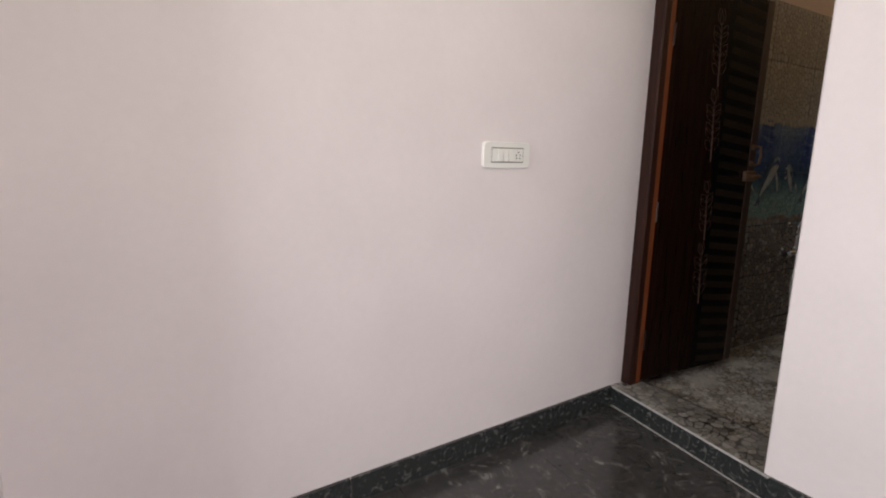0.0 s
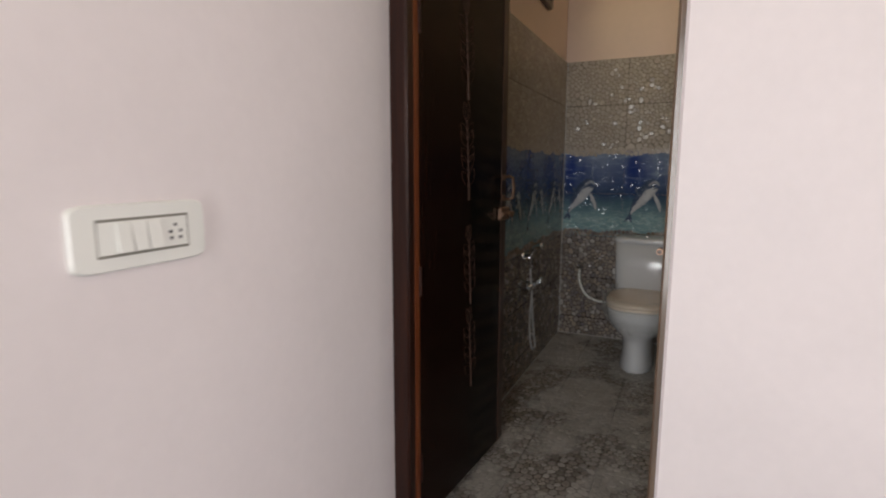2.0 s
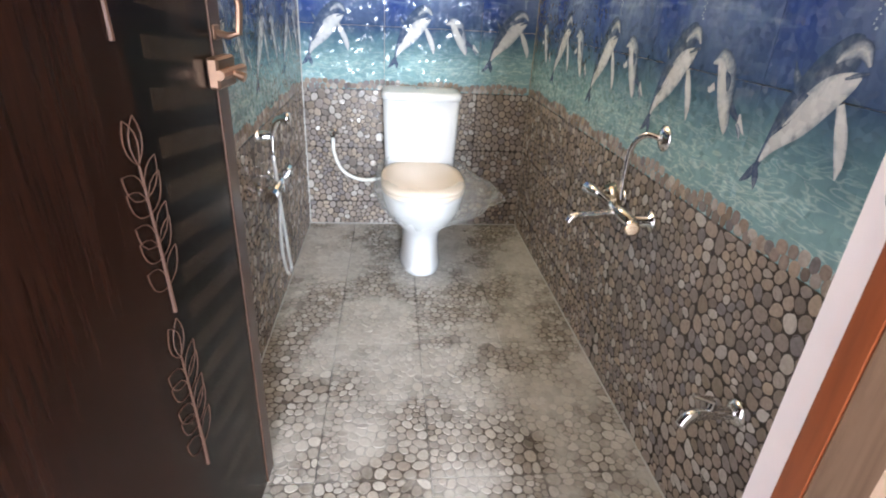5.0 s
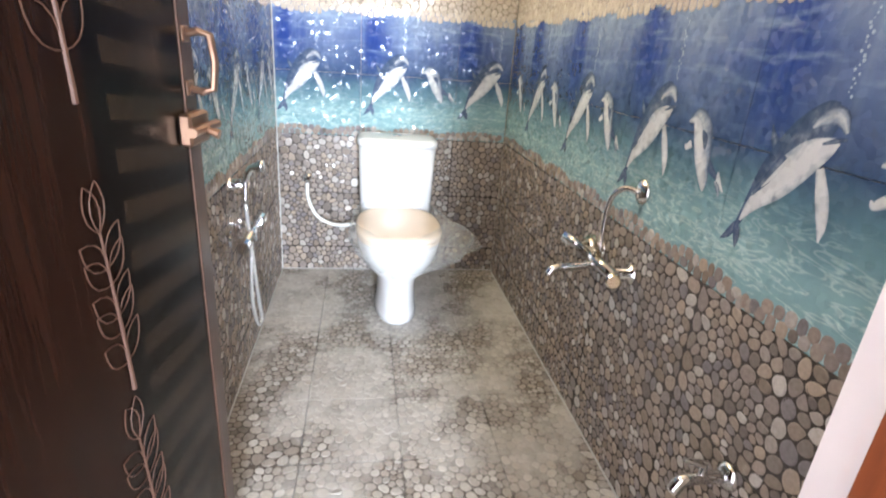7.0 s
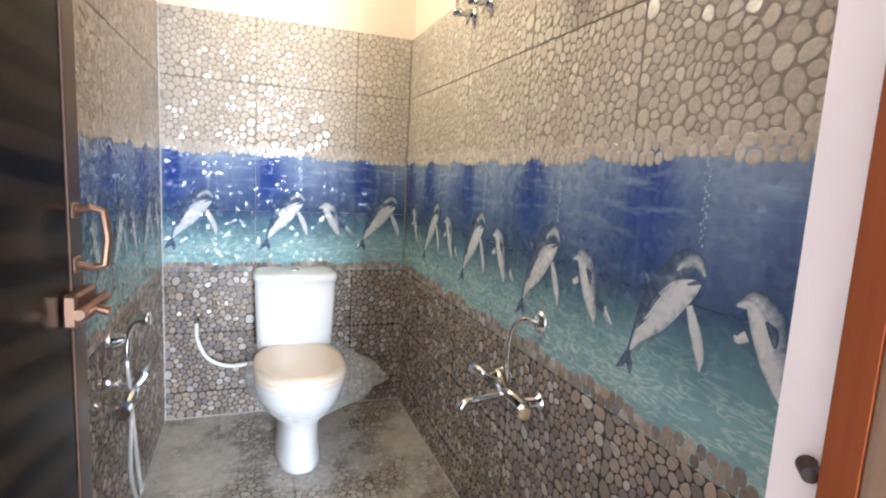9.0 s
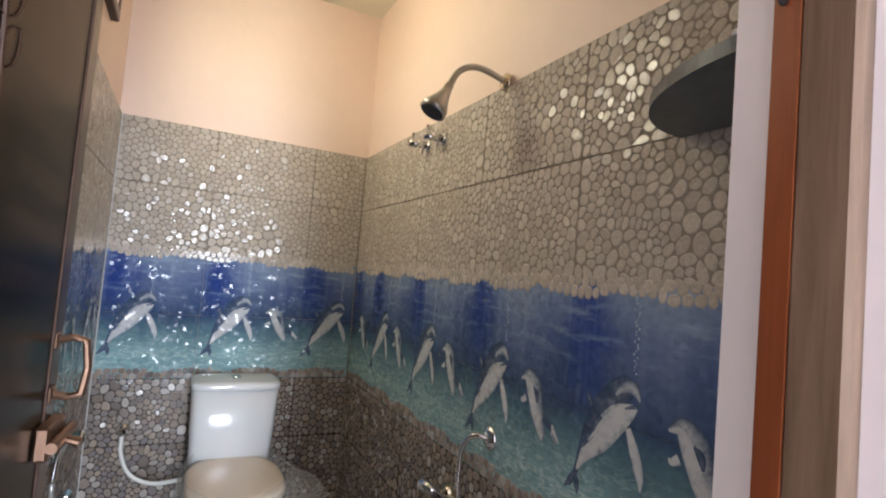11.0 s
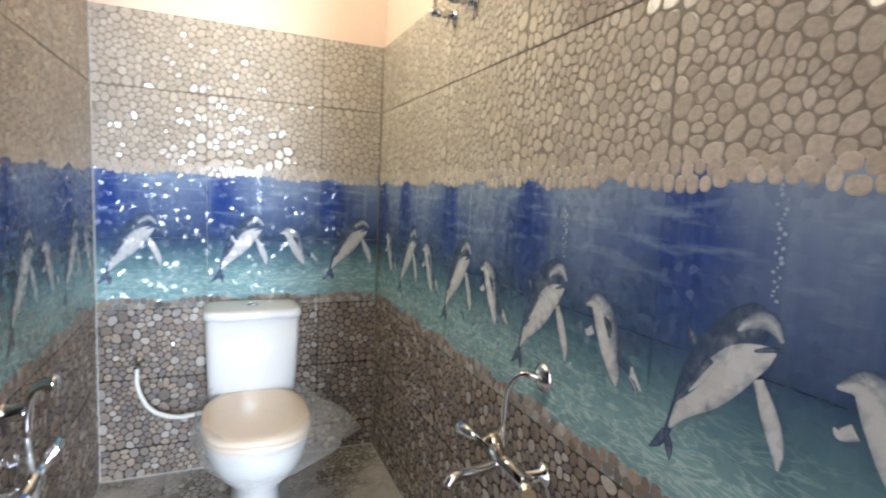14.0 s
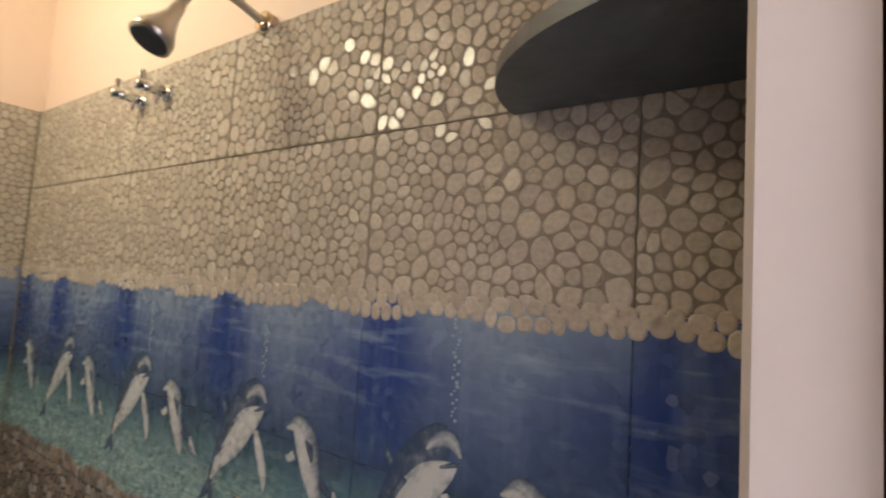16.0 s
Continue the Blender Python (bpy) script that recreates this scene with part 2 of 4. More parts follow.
def granite(name, dark, light, rough, scale):
    m, ns, ls, b = mat(name)
    geo = ns.new("ShaderNodeNewGeometry")
    n1 = node(ns, "ShaderNodeTexNoise", Scale=scale, Detail=10, Roughness=0.7, Distortion=1.6)
    n2 = node(ns, "ShaderNodeTexNoise", Scale=scale * 0.42, Detail=5, Roughness=0.6, Distortion=3.0)
    for n in (n1, n2):
        ls.new(geo.outputs["Position"], n.inputs["Vector"])
    col = ramp(ns, ls, n1.outputs[0], [(0.35, dark), (0.6, tuple(c * 1.7 for c in dark)), (0.78, light)])
    film = maths(ns, ls, "MULTIPLY", maths(ns, ls, "SUBTRACT", n2.outputs[0], 0.55), 4.0, True)
    col = mix(ns, ls, maths(ns, ls, "MULTIPLY", film, 0.6), col, (0.26, 0.25, 0.235))
    ls.new(col, b.inputs["Base Color"])
    ls.new(maths(ns, ls, "ADD", maths(ns, ls, "MULTIPLY", film, 0.3), rough), b.inputs["Roughness"])
    bump(ns, ls, b, n1.outputs[0], 0.05)
    return m


def laminate(name):
    """Printed door laminate: red-brown grain, a near-black upright band and slanting brown bars."""
    m, ns, ls, b = mat(name)
    tc = ns.new("ShaderNodeTexCoord")
    sep = ns.new("ShaderNodeSeparateXYZ")
    ls.new(tc.outputs["Object"], sep.inputs[0])
    mp = ns.new("ShaderNodeMapping")
    mp.inputs["Scale"].default_value = (60, 60, 3)
    ls.new(tc.outputs["Object"], mp.inputs[0])
    g = node(ns, "ShaderNodeTexNoise", Scale=1.5, Detail=8, Roughness=0.7)
    ls.new(mp.outputs[0], g.inputs["Vector"])
    brown = ramp(ns, ls, g.outputs[0], [(0.3, (0.006, 0.0024, 0.0016)), (0.7, (0.024, 0.009, 0.0055))])
    bars = maths(ns, ls, "FRACT", maths(ns, ls, "MULTIPLY", maths(ns, ls, "ADD", sep.outputs[2], maths(ns, ls, "MULTIPLY", sep.outputs[0], 0.12)), 15.5))
    bar = maths(ns, ls, "MULTIPLY", maths(ns, ls, "SUBTRACT", maths(ns, ls, "ABSOLUTE", maths(ns, ls, "SUBTRACT", bars, 0.5)), 0.22), 14.0, True)
    inbar = maths(ns, ls, "MULTIPLY", maths(ns, ls, "SUBTRACT", sep.outputs[0], BAR_U), 160.0, True)
    inband = maths(ns, ls, "MULTIPLY", maths(ns, ls, "SUBTRACT", sep.outputs[0], BAND_U), 160.0, True)
    black = (0.004, 0.003, 0.003)
    barcol = mix(ns, ls, bar, black, (0.022, 0.014, 0.009))
    col = mix(ns, ls, inband, brown, mix(ns, ls, inbar, black, barcol))
    ls.new(col, b.inputs["Base Color"])
    b.inputs["Roughness"].default_value = 0.26
    b.inputs["Specular IOR Level"].default_value = 0.09
    bump(ns, ls, b, g.outputs[0], 0.06)
    return m


def film_plastic(name):
    m, ns, ls, b = mat(name)
    tr = ns.new("ShaderNodeBsdfTransparent")
    gl = node(ns, "ShaderNodeBsdfPrincipled", Roughness=0.1)
    gl.inputs["Base Color"].default_value = (0.9, 0.9, 0.89, 1)
    gl.inputs["Specular IOR Level"].default_value = 1.0
    mx = ns.new("ShaderNodeMixShader")
    lw = node(ns, "ShaderNodeLayerWeight", Blend=0.25)
    n = node(ns, "ShaderNodeTexNoise", Scale=22, Detail=4)
    bp = node(ns, "ShaderNodeBump", Strength=1.0, Distance=0.02)
    ls.new(n.outputs[0], bp.inputs["Height"])
    ls.new(bp.outputs[0], gl.inputs["Normal"])
    tr.inputs[0].default_value = (0.95, 0.96, 0.95, 1)
    ls.new(maths(ns, ls, "ADD", maths(ns, ls, "MULTIPLY", lw.outputs["Facing"], 0.42), 0.08), mx.inputs[0])
    ls.new(tr.outputs[0], mx.inputs[1])
    ls.new(gl.outputs[0], mx.inputs[2])
    ls.new(mx.outputs[0], ns["Material Output"].inputs[0])
    return m


BAND0, BAND1 = 0.775, 1.365
BAND_U, BAR_U = 0.345, 0.385
M_HALL = plain("pinkish white emulsion paint", (0.77, 0.71, 0.71), 0.55, var=0.05, scale=40, grain=0.06)
# white for the painted highlight on the corner shelf
M_WHITE = plain("white edge highlight", (0.78, 0.75, 0.76), 0.5, var=0.06, scale=25, grain=0.15)
M_PEACH = plain("peach emulsion paint", (0.78, 0.62, 0.52), 0.5, var=0.05, scale=30, grain=0.05)
M_CEIL = plain("cream ceiling paint", (0.78, 0.74, 0.62), 0.6, var=0.05)
M_GROUT = plain("brown grout", (0.27, 0.235, 0.19), 0.8, var=0.3, scale=90)
M_GROUTW = plain("pale grout", (0.45, 0.44, 0.42), 0.7, var=0.3, scale=90)
CREAM = [(0.50, 0.44, 0.37), (0.62, 0.56, 0.48), (0.55, 0.49, 0.41), (0.68, 0.62, 0.54), (0.52, 0.46, 0.40), (0.61, 0.53, 0.45)]
DARK = [(0.17, 0.145, 0.13), (0.33, 0.275, 0.235), (0.21, 0.19, 0.20), (0.45, 0.365, 0.285), (0.26, 0.22, 0.20), (0.56, 0.52, 0.48), (0.24, 0.19, 0.15), (0.40, 0.335, 0.28)]
M_FLOOR = pebble("grey pebble floor tile", [(0.12, 0.11, 0.1), (0.26, 0.25, 0.23), (0.17, 0.15, 0.13), (0.38, 0.36, 0.33), (0.22, 0.2, 0.18)], (0.05, 0.042, 0.036), 0.034, 0.2, 0.35, dusty=0.2)
M_WATER = water_print("blue water print tile")
M_GRAN = granite("black granite with grey flecks", (0.018, 0.02, 0.02), (0.16, 0.17, 0.165), 0.22, 42)
M_KOTA = granite("dark polished stone floor", (0.028, 0.027, 0.026), (0.2, 0.195, 0.19), 0.16, 14)
M_SHELF = granite("black slate shelf", (0.045, 0.055, 0.065), (0.16, 0.18, 0.2), 0.4, 9)
M_FRAME = wood("red-brown varnished wood", (0.014, 0.004, 0.003), (0.05, 0.0145, 0.007), 0.35, coat=0.08)
M_ORANGE = wood("orange-brown primed wood", (0.165, 0.042, 0.013), (0.27, 0.075, 0.024), 0.4, coat=0.1)
M_TAN = wood("worn tan wood", (0.11, 0.068, 0.042), (0.24, 0.16, 0.105), 0.28, coat=0.4)
M_LAM = laminate("dark printed laminate")
M_LIP = wood("dark brown wood lipping", (0.03, 0.013, 0.008), (0.065, 0.03, 0.018), 0.35)
M_COPPER = plain("copper-coloured line", (0.062, 0.027, 0.015), 0.65, var=0.1)
M_CHROME = plain("polished chrome", (0.75, 0.76, 0.77), 0.08, 1.0, var=0.05, grain=0)
M_BRASS = plain("antique brass", (0.26, 0.16, 0.11), 0.38, 1.0, var=0.2)
M_GOLD = plain("gold-tinted chrome", (0.78, 0.68, 0.50), 0.12, 1.0, var=0.05, grain=0)
M_CERAMIC = plain("white glazed ceramic", (0.72, 0.73, 0.735), 0.1, var=0.02, grain=0)
M_SEAT = plain("cream plastic seat", (0.80, 0.68, 0.55), 0.25, var=0.04, grain=0)
M_PLASTIC = plain("white plastic", (0.78, 0.78, 0.74), 0.3, var=0.03, grain=0)
M_SLOT = plain("grey shadow gap", (0.22, 0.21, 0.18), 0.5, var=0.1)
M_BLACK = plain("dark rubber", (0.02, 0.02, 0.025), 0.5, var=0.2)
M_HOSE = plain("pale steel hose", (0.7, 0.7, 0.69), 0.25, 0.6, var=0.1, scale=400)
M_FILM = film_plastic("clear wrapping film")
M_SWIM = swim_print("white and slate blue print")
M_BUBBLE = plain("pale blue print", (0.4, 0.5, 0.62), 0.13, var=0.3, scale=60, grain=0)
M_ALU = plain("satin aluminium tube", (0.55, 0.53, 0.52), 0.3, 1.0, var=0.1)
M_DIRT = plain("dried yellow grout", (0.32, 0.28, 0.14), 0.8, var=0.3, scale=60)
M_CORNER = plain("white corner grout", (0.5, 0.5, 0.48), 0.6, var=0.2, scale=60)


def stone_islands(name, stones, dust=0.0):
    m, ns, ls, b = mat(name)
    geo = ns.new("ShaderNodeNewGeometry")
    c = ramp(ns, ls, geo.outputs["Random Per Island"], [(i / (len(stones) - 1), s) for i, s in enumerate(stones)])
    n = node(ns, "ShaderNodeTexNoise", Scale=120, Detail=5)
    ls.new(geo.outputs["Position"], n.inputs["Vector"])
    c = mix(ns, ls, 0.4, c, ramp(ns, ls, n.outputs[0], [(0.3, (0.35, 0.33, 0.3)), (0.75, (1, 1, 1))]), "MULTIPLY")
    info = ns.new("ShaderNodeObjectInfo")
    c = mix(ns, ls, maths(ns, ls, "MULTIPLY", info.outputs["Random"], 0.14), c, (0.3, 0.27, 0.24))
    if dust:
        patch = node(ns, "ShaderNodeTexNoise", Scale=3.4, Detail=6, Roughness=0.65)
        ls.new(geo.outputs["Position"], patch.inputs["Vector"])
        f = maths(ns, ls, "MULTIPLY", maths(ns, ls, "SUBTRACT", patch.outputs[0], 0.40), 4.5, True)
        c = mix(ns, ls, maths(ns, ls, "MULTIPLY", f, dust), c, (0.56, 0.55, 0.52))
        ls.new(maths(ns, ls, "ADD", maths(ns, ls, "MULTIPLY", f, 0.3), 0.16), b.inputs["Roughness"])
    else:
        b.inputs["Roughness"].default_value = 0.17
    b.inputs["Specular IOR Level"].default_value = 0.24
    ls.new(c, b.inputs["Base Color"])
    return m


M_CREAMSTONE = stone_islands("cream pebble print", CREAM)
M_DARKSTONE = stone_islands("dark pebble print", DARK)
GREY = [(0.22, 0.195, 0.17), (0.46, 0.43, 0.39), (0.30, 0.26, 0.22), (0.64, 0.61, 0.57), (0.38, 0.34, 0.30), (0.52, 0.47, 0.41)]
M_FLOORSTONE = stone_islands("grey floor pebble print", GREY, 0.72)
M_GROUTD = plain("black-brown printed ground", (0.06, 0.05, 0.042), 0.25, var=0.3, scale=60)
M_GROUTF = stone_islands("dark printed ground under dust", [(0.10, 0.085, 0.07), (0.12, 0.10, 0.085)], 0.95)

# ---- building blocks ----


def mesh_of(bm, name, material, smooth=False):
    me = bpy.data.meshes.new(name)
    bmesh.ops.recalc_face_normals(bm, faces=bm.faces[:])
    bm.to_mesh(me)
    bm.free()
    for m in material if isinstance(material, (list, tuple)) else (material,):
        me.materials.append(m)
    if smooth:
        for p in me.polygons:
            p.use_smooth = True
    return me


def part(name, bm, material, parent=None, label="", smooth=False):
    ob = new(name, mesh_of(bm, name, material, smooth))
    if parent is not None:
        ob.parent = parent
    if label:
        ob["label"] = label
    return ob


def thing(name, label, category, m=None, group="", kind=""):
    ob = new(name)
    if m is not None:
        ob.matrix_world = m
    return tagged(ob, label, category, group, kind)


def box(x0, y0, z0, x1, y1, z1, bevel=0.0, seg=1, bm=None):
    bm = bm or bmesh.new()
    r = bmesh.ops.create_cube(bm, size=1)
    bmesh.ops.transform(bm, matrix=Matrix.Translation(((x0 + x1) / 2, (y0 + y1) / 2, (z0 + z1) / 2)) @ Matrix.Diagonal((x1 - x0, y1 - y0, z1 - z0, 1)), verts=r["verts"])
    if bevel:
        es = list({e for v in r["verts"] for e in v.link_edges})
        bmesh.ops.bevel(bm, geom=es, offset=bevel, segments=seg, affect="EDGES", profile=0.5)
    return bm


def prism(pts, z0, z1, bm=None):
    """An upright block over a plan of corners."""
    bm = bm or bmesh.new()
    lo = [bm.verts.new((x, y, z0)) for x, y in pts]
    hi = [bm.verts.new((x, y, z1)) for x, y in pts]
    bm.faces.new(lo[::-1])
    bm.faces.new(hi)
    for i in range(len(pts)):
        j = (i + 1) % len(pts)
        bm.faces.new((lo[i], lo[j], hi[j], hi[i]))
    return bm


def loft(rings, bm=None, caps=True):
    bm = bm or bmesh.new()
    rows = [[bm.verts.new(p) for p in r] for r in rings]
    n = len(rows[0])
    for a, b in zip(rows, rows[1:]):
        for i in range(n):
            bm.faces.new((a[i], a[(i + 1) % n], b[(i + 1) % n], b[i]))
    if caps:
        bm.faces.new(rows[0][::-1])
        bm.faces.new(rows[-1])
    return bm


def tube(points, radius, n=10, bm=None):
    """A round rod or hose along points; radius may be a list."""
    pts = [Vector(p) for p in points]
    rings, up = [], None
    for i, p in enumerate(pts):
        d = (pts[min(i + 1, len(pts) - 1)] - pts[max(i - 1, 0)]).normalized()
        if up is None:
            up = d.orthogonal().normalized()
        up = (up - d * up.dot(d)).normalized()
        side = d.cross(up)
        r = radius[i] if isinstance(radius, (list, tuple)) else radius
        rings.append([p + (up * math.cos(a) + side * math.sin(a)) * r for a in (2 * math.pi * k / n for k in range(n))])
    return loft(rings, bm)


def bend(points, n=8):
    """A smooth line through a few points."""
    p = [Vector(q) for q in points]
    p = [2 * p[0] - p[1]] + p + [2 * p[-1] - p[-2]]
    out = []
    for i in range(1, len(p) - 2):
        for k in range(n):
            t = k / n
            a, b, c, d = p[i - 1:i + 3]
            out.append(0.5 * (2 * b + (c - a) * t + (2 * a - 5 * b + 4 * c - d) * t * t + (3 * b - a - 3 * c + d) * t ** 3))
    return out + [p[-2]]


def oval(cx, cy, z, rx, ry, n=28, power=2.0):
    e = 2 / power
    return [(cx + rx * math.copysign(abs(math.cos(a)) ** e, math.cos(a)), cy + ry * math.copysign(abs(math.sin(a)) ** e, math.sin(a)), z) for a in (2 * math.pi * k / n for k in range(n))]


# ---- plan ----
BACK, RIGHT, LEFT, BFLOOR, TILETOP, CEIL = 3.0, 0.0, 1.145, 0.054, 1.955, 2.745
HALLX, INX = 0.40, 0.645
JR, JL = 0.368, 1.10
HEAD = 1.96
WEST, SOUTH = -2.8, -2.4


def switch_y(x):
    return 1.075 + 0.052 * x


def wall(name, bm, material, label):
    ob = part(name, bm, material)
    return tagged(ob, label, "wall", kind="structure")


# hall
T = 0.12
w_switch = wall("wall_north", prism([(WEST, switch_y(WEST)), (0.6, switch_y(0.6)), (0.6, 1.3), (WEST, 1.3)], 0, CEIL), M_HALL, "plain hall wall in pinkish white emulsion paint")
w_door = wall("wall_east", prism([(HALLX, SOUTH), (HALLX, JR - 0.006), (HALLX + 0.006, JR), (0.502, JR - 0.003), (0.502, 0.32), (0.582, 0.32), (0.582, 0.360), (INX - 0.006, 0.342), (INX, 0.330), (INX, 0.0), (INX, -0.1), (INX, SOUTH)], 0, CEIL), M_HALL, "pinkish white plastered wall beside the bathroom door")
wall("wall_over_door", prism([(HALLX, JR), (INX, JR), (INX, 1.3), (HALLX, 1.3)], HEAD + 0.05, CEIL), M_HALL, "plastered wall above the bathroom door frame")
# the opening is made up, to hold the south fill lamp
ws = box(WEST - T, SOUTH - T, 0, HALLX, SOUTH, 0.95)
box(WEST - T, SOUTH - T, 2.15, HALLX, SOUTH, CEIL, bm=ws)
box(WEST - T, SOUTH - T, 0.95, -0.95, SOUTH, 2.15, bm=ws)
box(0.25, SOUTH - T, 0.95, HALLX, SOUTH, 2.15, bm=ws)
wall("wall_south", ws, M_HALL, "white hall wall with an unseen opening added for a fill lamp")
ww = box(WEST - T, SOUTH, 0, WEST, 1.3, 0.15)
box(WEST - T, SOUTH, 2.15, WEST, 1.3, CEIL, bm=ww)
box(WEST - T, SOUTH, 0.15, WEST, 0.11, 2.15, bm=ww)
box(WEST - T, 0.71, 0.15, WEST, 1.3, 2.15, bm=ww)
wall("wall_west", ww, M_HALL, "hall wall with a daylit window opening")
tagged(part("floor", box(WEST, SOUTH, -0.1, 0.66, 1.1, -0.008), M_DIRT), "dark stone tiled hall floor with pale joints", "floor", kind="structure")
tagged(part("ceiling", box(WEST - T, SOUTH - T, CEIL, HALLX + 0.1, 1.3, CEIL + 0.1), M_CEIL), "plain cream hall ceiling", "ceiling", kind="structure")

# out of view, added only to darken the wall's far end from the west lamp
wall("wall_shade_block", box(-1.80, 0.76, 0, -1.68, 1.0, CEIL), M_HALL, "unseen block added to shade the end of the hall wall")

# bathroom
wall("wall_bath_right", box(INX, -0.15, 0, BACK + 0.15, -0.012, CEIL), M_PEACH, "bathroom wall, peach paint above pebble and water tiles")
wall("wall_bath_back", box(BACK + 0.012, -0.012, 0, BACK + 0.15, LEFT + 0.012, CEIL), M_PEACH, "bathroom end wall, peach paint above printed tiles")
VX0, VX1, VZ0, VZ1 = 1.95, 2.48, 2.16, 2.55
wl = box(0.6, LEFT + 0.012, 0, VX0, LEFT + 0.15, CEIL)
box(VX1, LEFT + 0.012, 0, BACK + 0.15, LEFT + 0.15, CEIL, bm=wl)
box(VX0, LEFT + 0.012, 0, VX1, LEFT + 0.15, VZ0, bm=wl)
box(VX0, LEFT + 0.012, VZ1, VX1, LEFT + 0.15, CEIL, bm=wl)
w_left = wall("wall_bath_left", wl, M_PEACH, "bathroom wall with a high ventilator, peach paint above tiles")
tagged(part("ceiling_bath", box(HALLX + 0.1, -0.15, CEIL, BACK + 0.15, LEFT + 0.15, CEIL + 0.1), M_CEIL), "plain cream bathroom ceiling", "ceiling", kind="structure")
tagged(part("floor_bath", box(0.66, -0.012, -0.05, BACK + 0.012, LEFT + 0.012, BFLOOR - 0.007), M_GROUTW), "grey pebble-print tiled bathroom floor, dusty and wet", "floor", kind="structure")

# ventilator in the left wall
vent = thing("window_1", "small high ventilator window with wooden frame", "window", kind="structure")
for a in ((VX0, VZ0, VX1, VZ0 + 0.04), (VX0, VZ1 - 0.04, VX1, VZ1), (VX0, VZ0 + 0.04, VX0 + 0.04, VZ1 - 0.04), (VX1 - 0.04, VZ0 + 0.04, VX1, VZ1 - 0.04)):
    part("window_frame", box(a[0], LEFT - 0.015, a[1], a[2], LEFT + 0.07, a[3], 0.004), M_FRAME, vent)
win = thing("window_2", "plain window frame in the hall wall", "window", kind="structure")
for a in ((0.11, 0.15, 0.71, 0.19), (0.11, 2.11, 0.71, 2.15), (0.11, 0.19, 0.14, 2.11), (0.68, 0.19, 0.71, 2.11)):
    part("window_frame", box(WEST - 0.1, a[0], a[1], WEST - 0.04, a[2], a[3], 0.004), M_FRAME, win)

# door frame, threshold and skirting
fr = thing("door_frame", "red-brown varnished wooden door frame with rebate", "door frame", kind="structure")
part("jamb", prism([(0.556, 1.062), (0.556, 1.3), (0.65, 1.3), (0.65, 1.062), (0.622, 1.062), (0.622, 1.052), (0.562, 1.052), (0.556, 1.058)], 0.09, HEAD + 0.05), M_FRAME, fr)
part("stop_strip", prism([(0.596, 1.0505), (0.6225, 1.0505), (0.6225, 1.058), (0.596, 1.058)], 0.095, HEAD), M_ORANGE, fr, "bare orange-brown rebate strip")
part("jamb", prism([(0.502, 0.32), (0.502, 0.380), (0.507, 0.385), (0.547, 0.385), (0.549, 0.383), (0.549, 0.32)], 0.09, HEAD + 0.05), M_TAN, fr, "worn tan jamb face with varnish rubbed off")
part("stop_strip", prism([(0.549, 0.32), (0.549, 0.3862), (0.576, 0.381), (0.582, 0.32)], 0.09, HEAD + 0.05), M_ORANGE, fr, "bare orange-brown rebate strip")
part("head", box(0.502, 0.387, HEAD, 0.63, 1.052, HEAD + 0.05, 0.004), M_FRAME, fr)
for z in (0.62, 0.70, 1.62):
    part("screw_hole", tube([(0.565, 0.355, z), (0.565, 0.3875, z)], 0.0045, 8), M_BLACK, fr)
keep = part("keeper", tube([(0.503, 0.3915, 1.051), (0.526, 0.3915, 1.051)], 0.007, 14), M_BRASS, fr, "short dull brass bolt keeper tube")
part("socket", tube([(0.5018, 0.3915, 1.051), (0.5035, 0.3915, 1.051)], [0.005, 0.005], 12), M_BLACK, keep)
part("bolt_socket", tube([(0.598, 0.360, 1.075), (0.586, 0.374, 1.075)], [0.008, 0.006], 14), M_FRAME, fr, "round brown bolt socket")
for z in (0.30, 0.90, 1.65):
    part("hinge", tube([(0.6235, 1.048, z - 0.045), (0.6235, 1.048, z + 0.045)], 0.005, 10), M_FRAME, fr)

thr = thing("threshold", "raised threshold with pebble top and dark granite riser", "threshold", kind="structure")
part("riser", prism([(0.478, 1.098), (0.390, 0.345), (0.403, 0.345), (0.491, 1.098)], 0, 0.083), M_GRAN, thr, "dark granite riser strip")
part("bed", prism([(0.491, 1.098), (0.403, 0.345), (0.66, 0.322), (0.66, 1.06), (0.53, 1.06), (0.53, 1.098)], 0, 0.083), M_GROUTW, thr)
part("top_tile", prism([(0.482, 1.098), (0.394, 0.345), (0.652, 0.325), (0.652, 1.06), (0.532, 1.06), (0.532, 1.098)], 0.0835, 0.090), M_FLOOR, thr, "pebble-print tile on the threshold")


part("edge_line", prism([(0.4775, 1.098), (0.3895, 0.345), (0.3925, 0.345), (0.4805, 1.098)], 0.0832, 0.0907), M_GROUTW, thr, "pale grout line on the edge")
part("rebate_line", box(0.6525, 0.34, 0.05, 0.6585, 1.06, 0.0905), M_BLACK, thr, "dark dirty joint")
part("foot_joint", prism([(0.476, 1.075), (0.389, 0.345), (0.383, 0.345), (0.469, 1.075)], 0.0, 0.0015), M_GROUTW, thr, "pale grout smear along the foot")


def skirting(name, x0, y0, x1, y1, count):
    ob = thing(name, "black granite skirting with grey flecks", "skirting", kind="structure")
    d = Vector((x1 - x0, y1 - y0, 0))
    n = Vector((d.y, -d.x, 0)).normalized() * 0.013
    for i in range(count):
        a, b = Vector((x0, y0, 0)) + d * (i / count + 0.001), Vector((x0, y0, 0)) + d * ((i + 1) / count - 0.001)
        part("skirting_piece", prism([(a.x, a.y), (b.x, b.y), (b.x + n.x, b.y + n.y), (a.x + n.x, a.y + n.y)], -0.002, 0.090), M_GRAN, ob)
    return ob


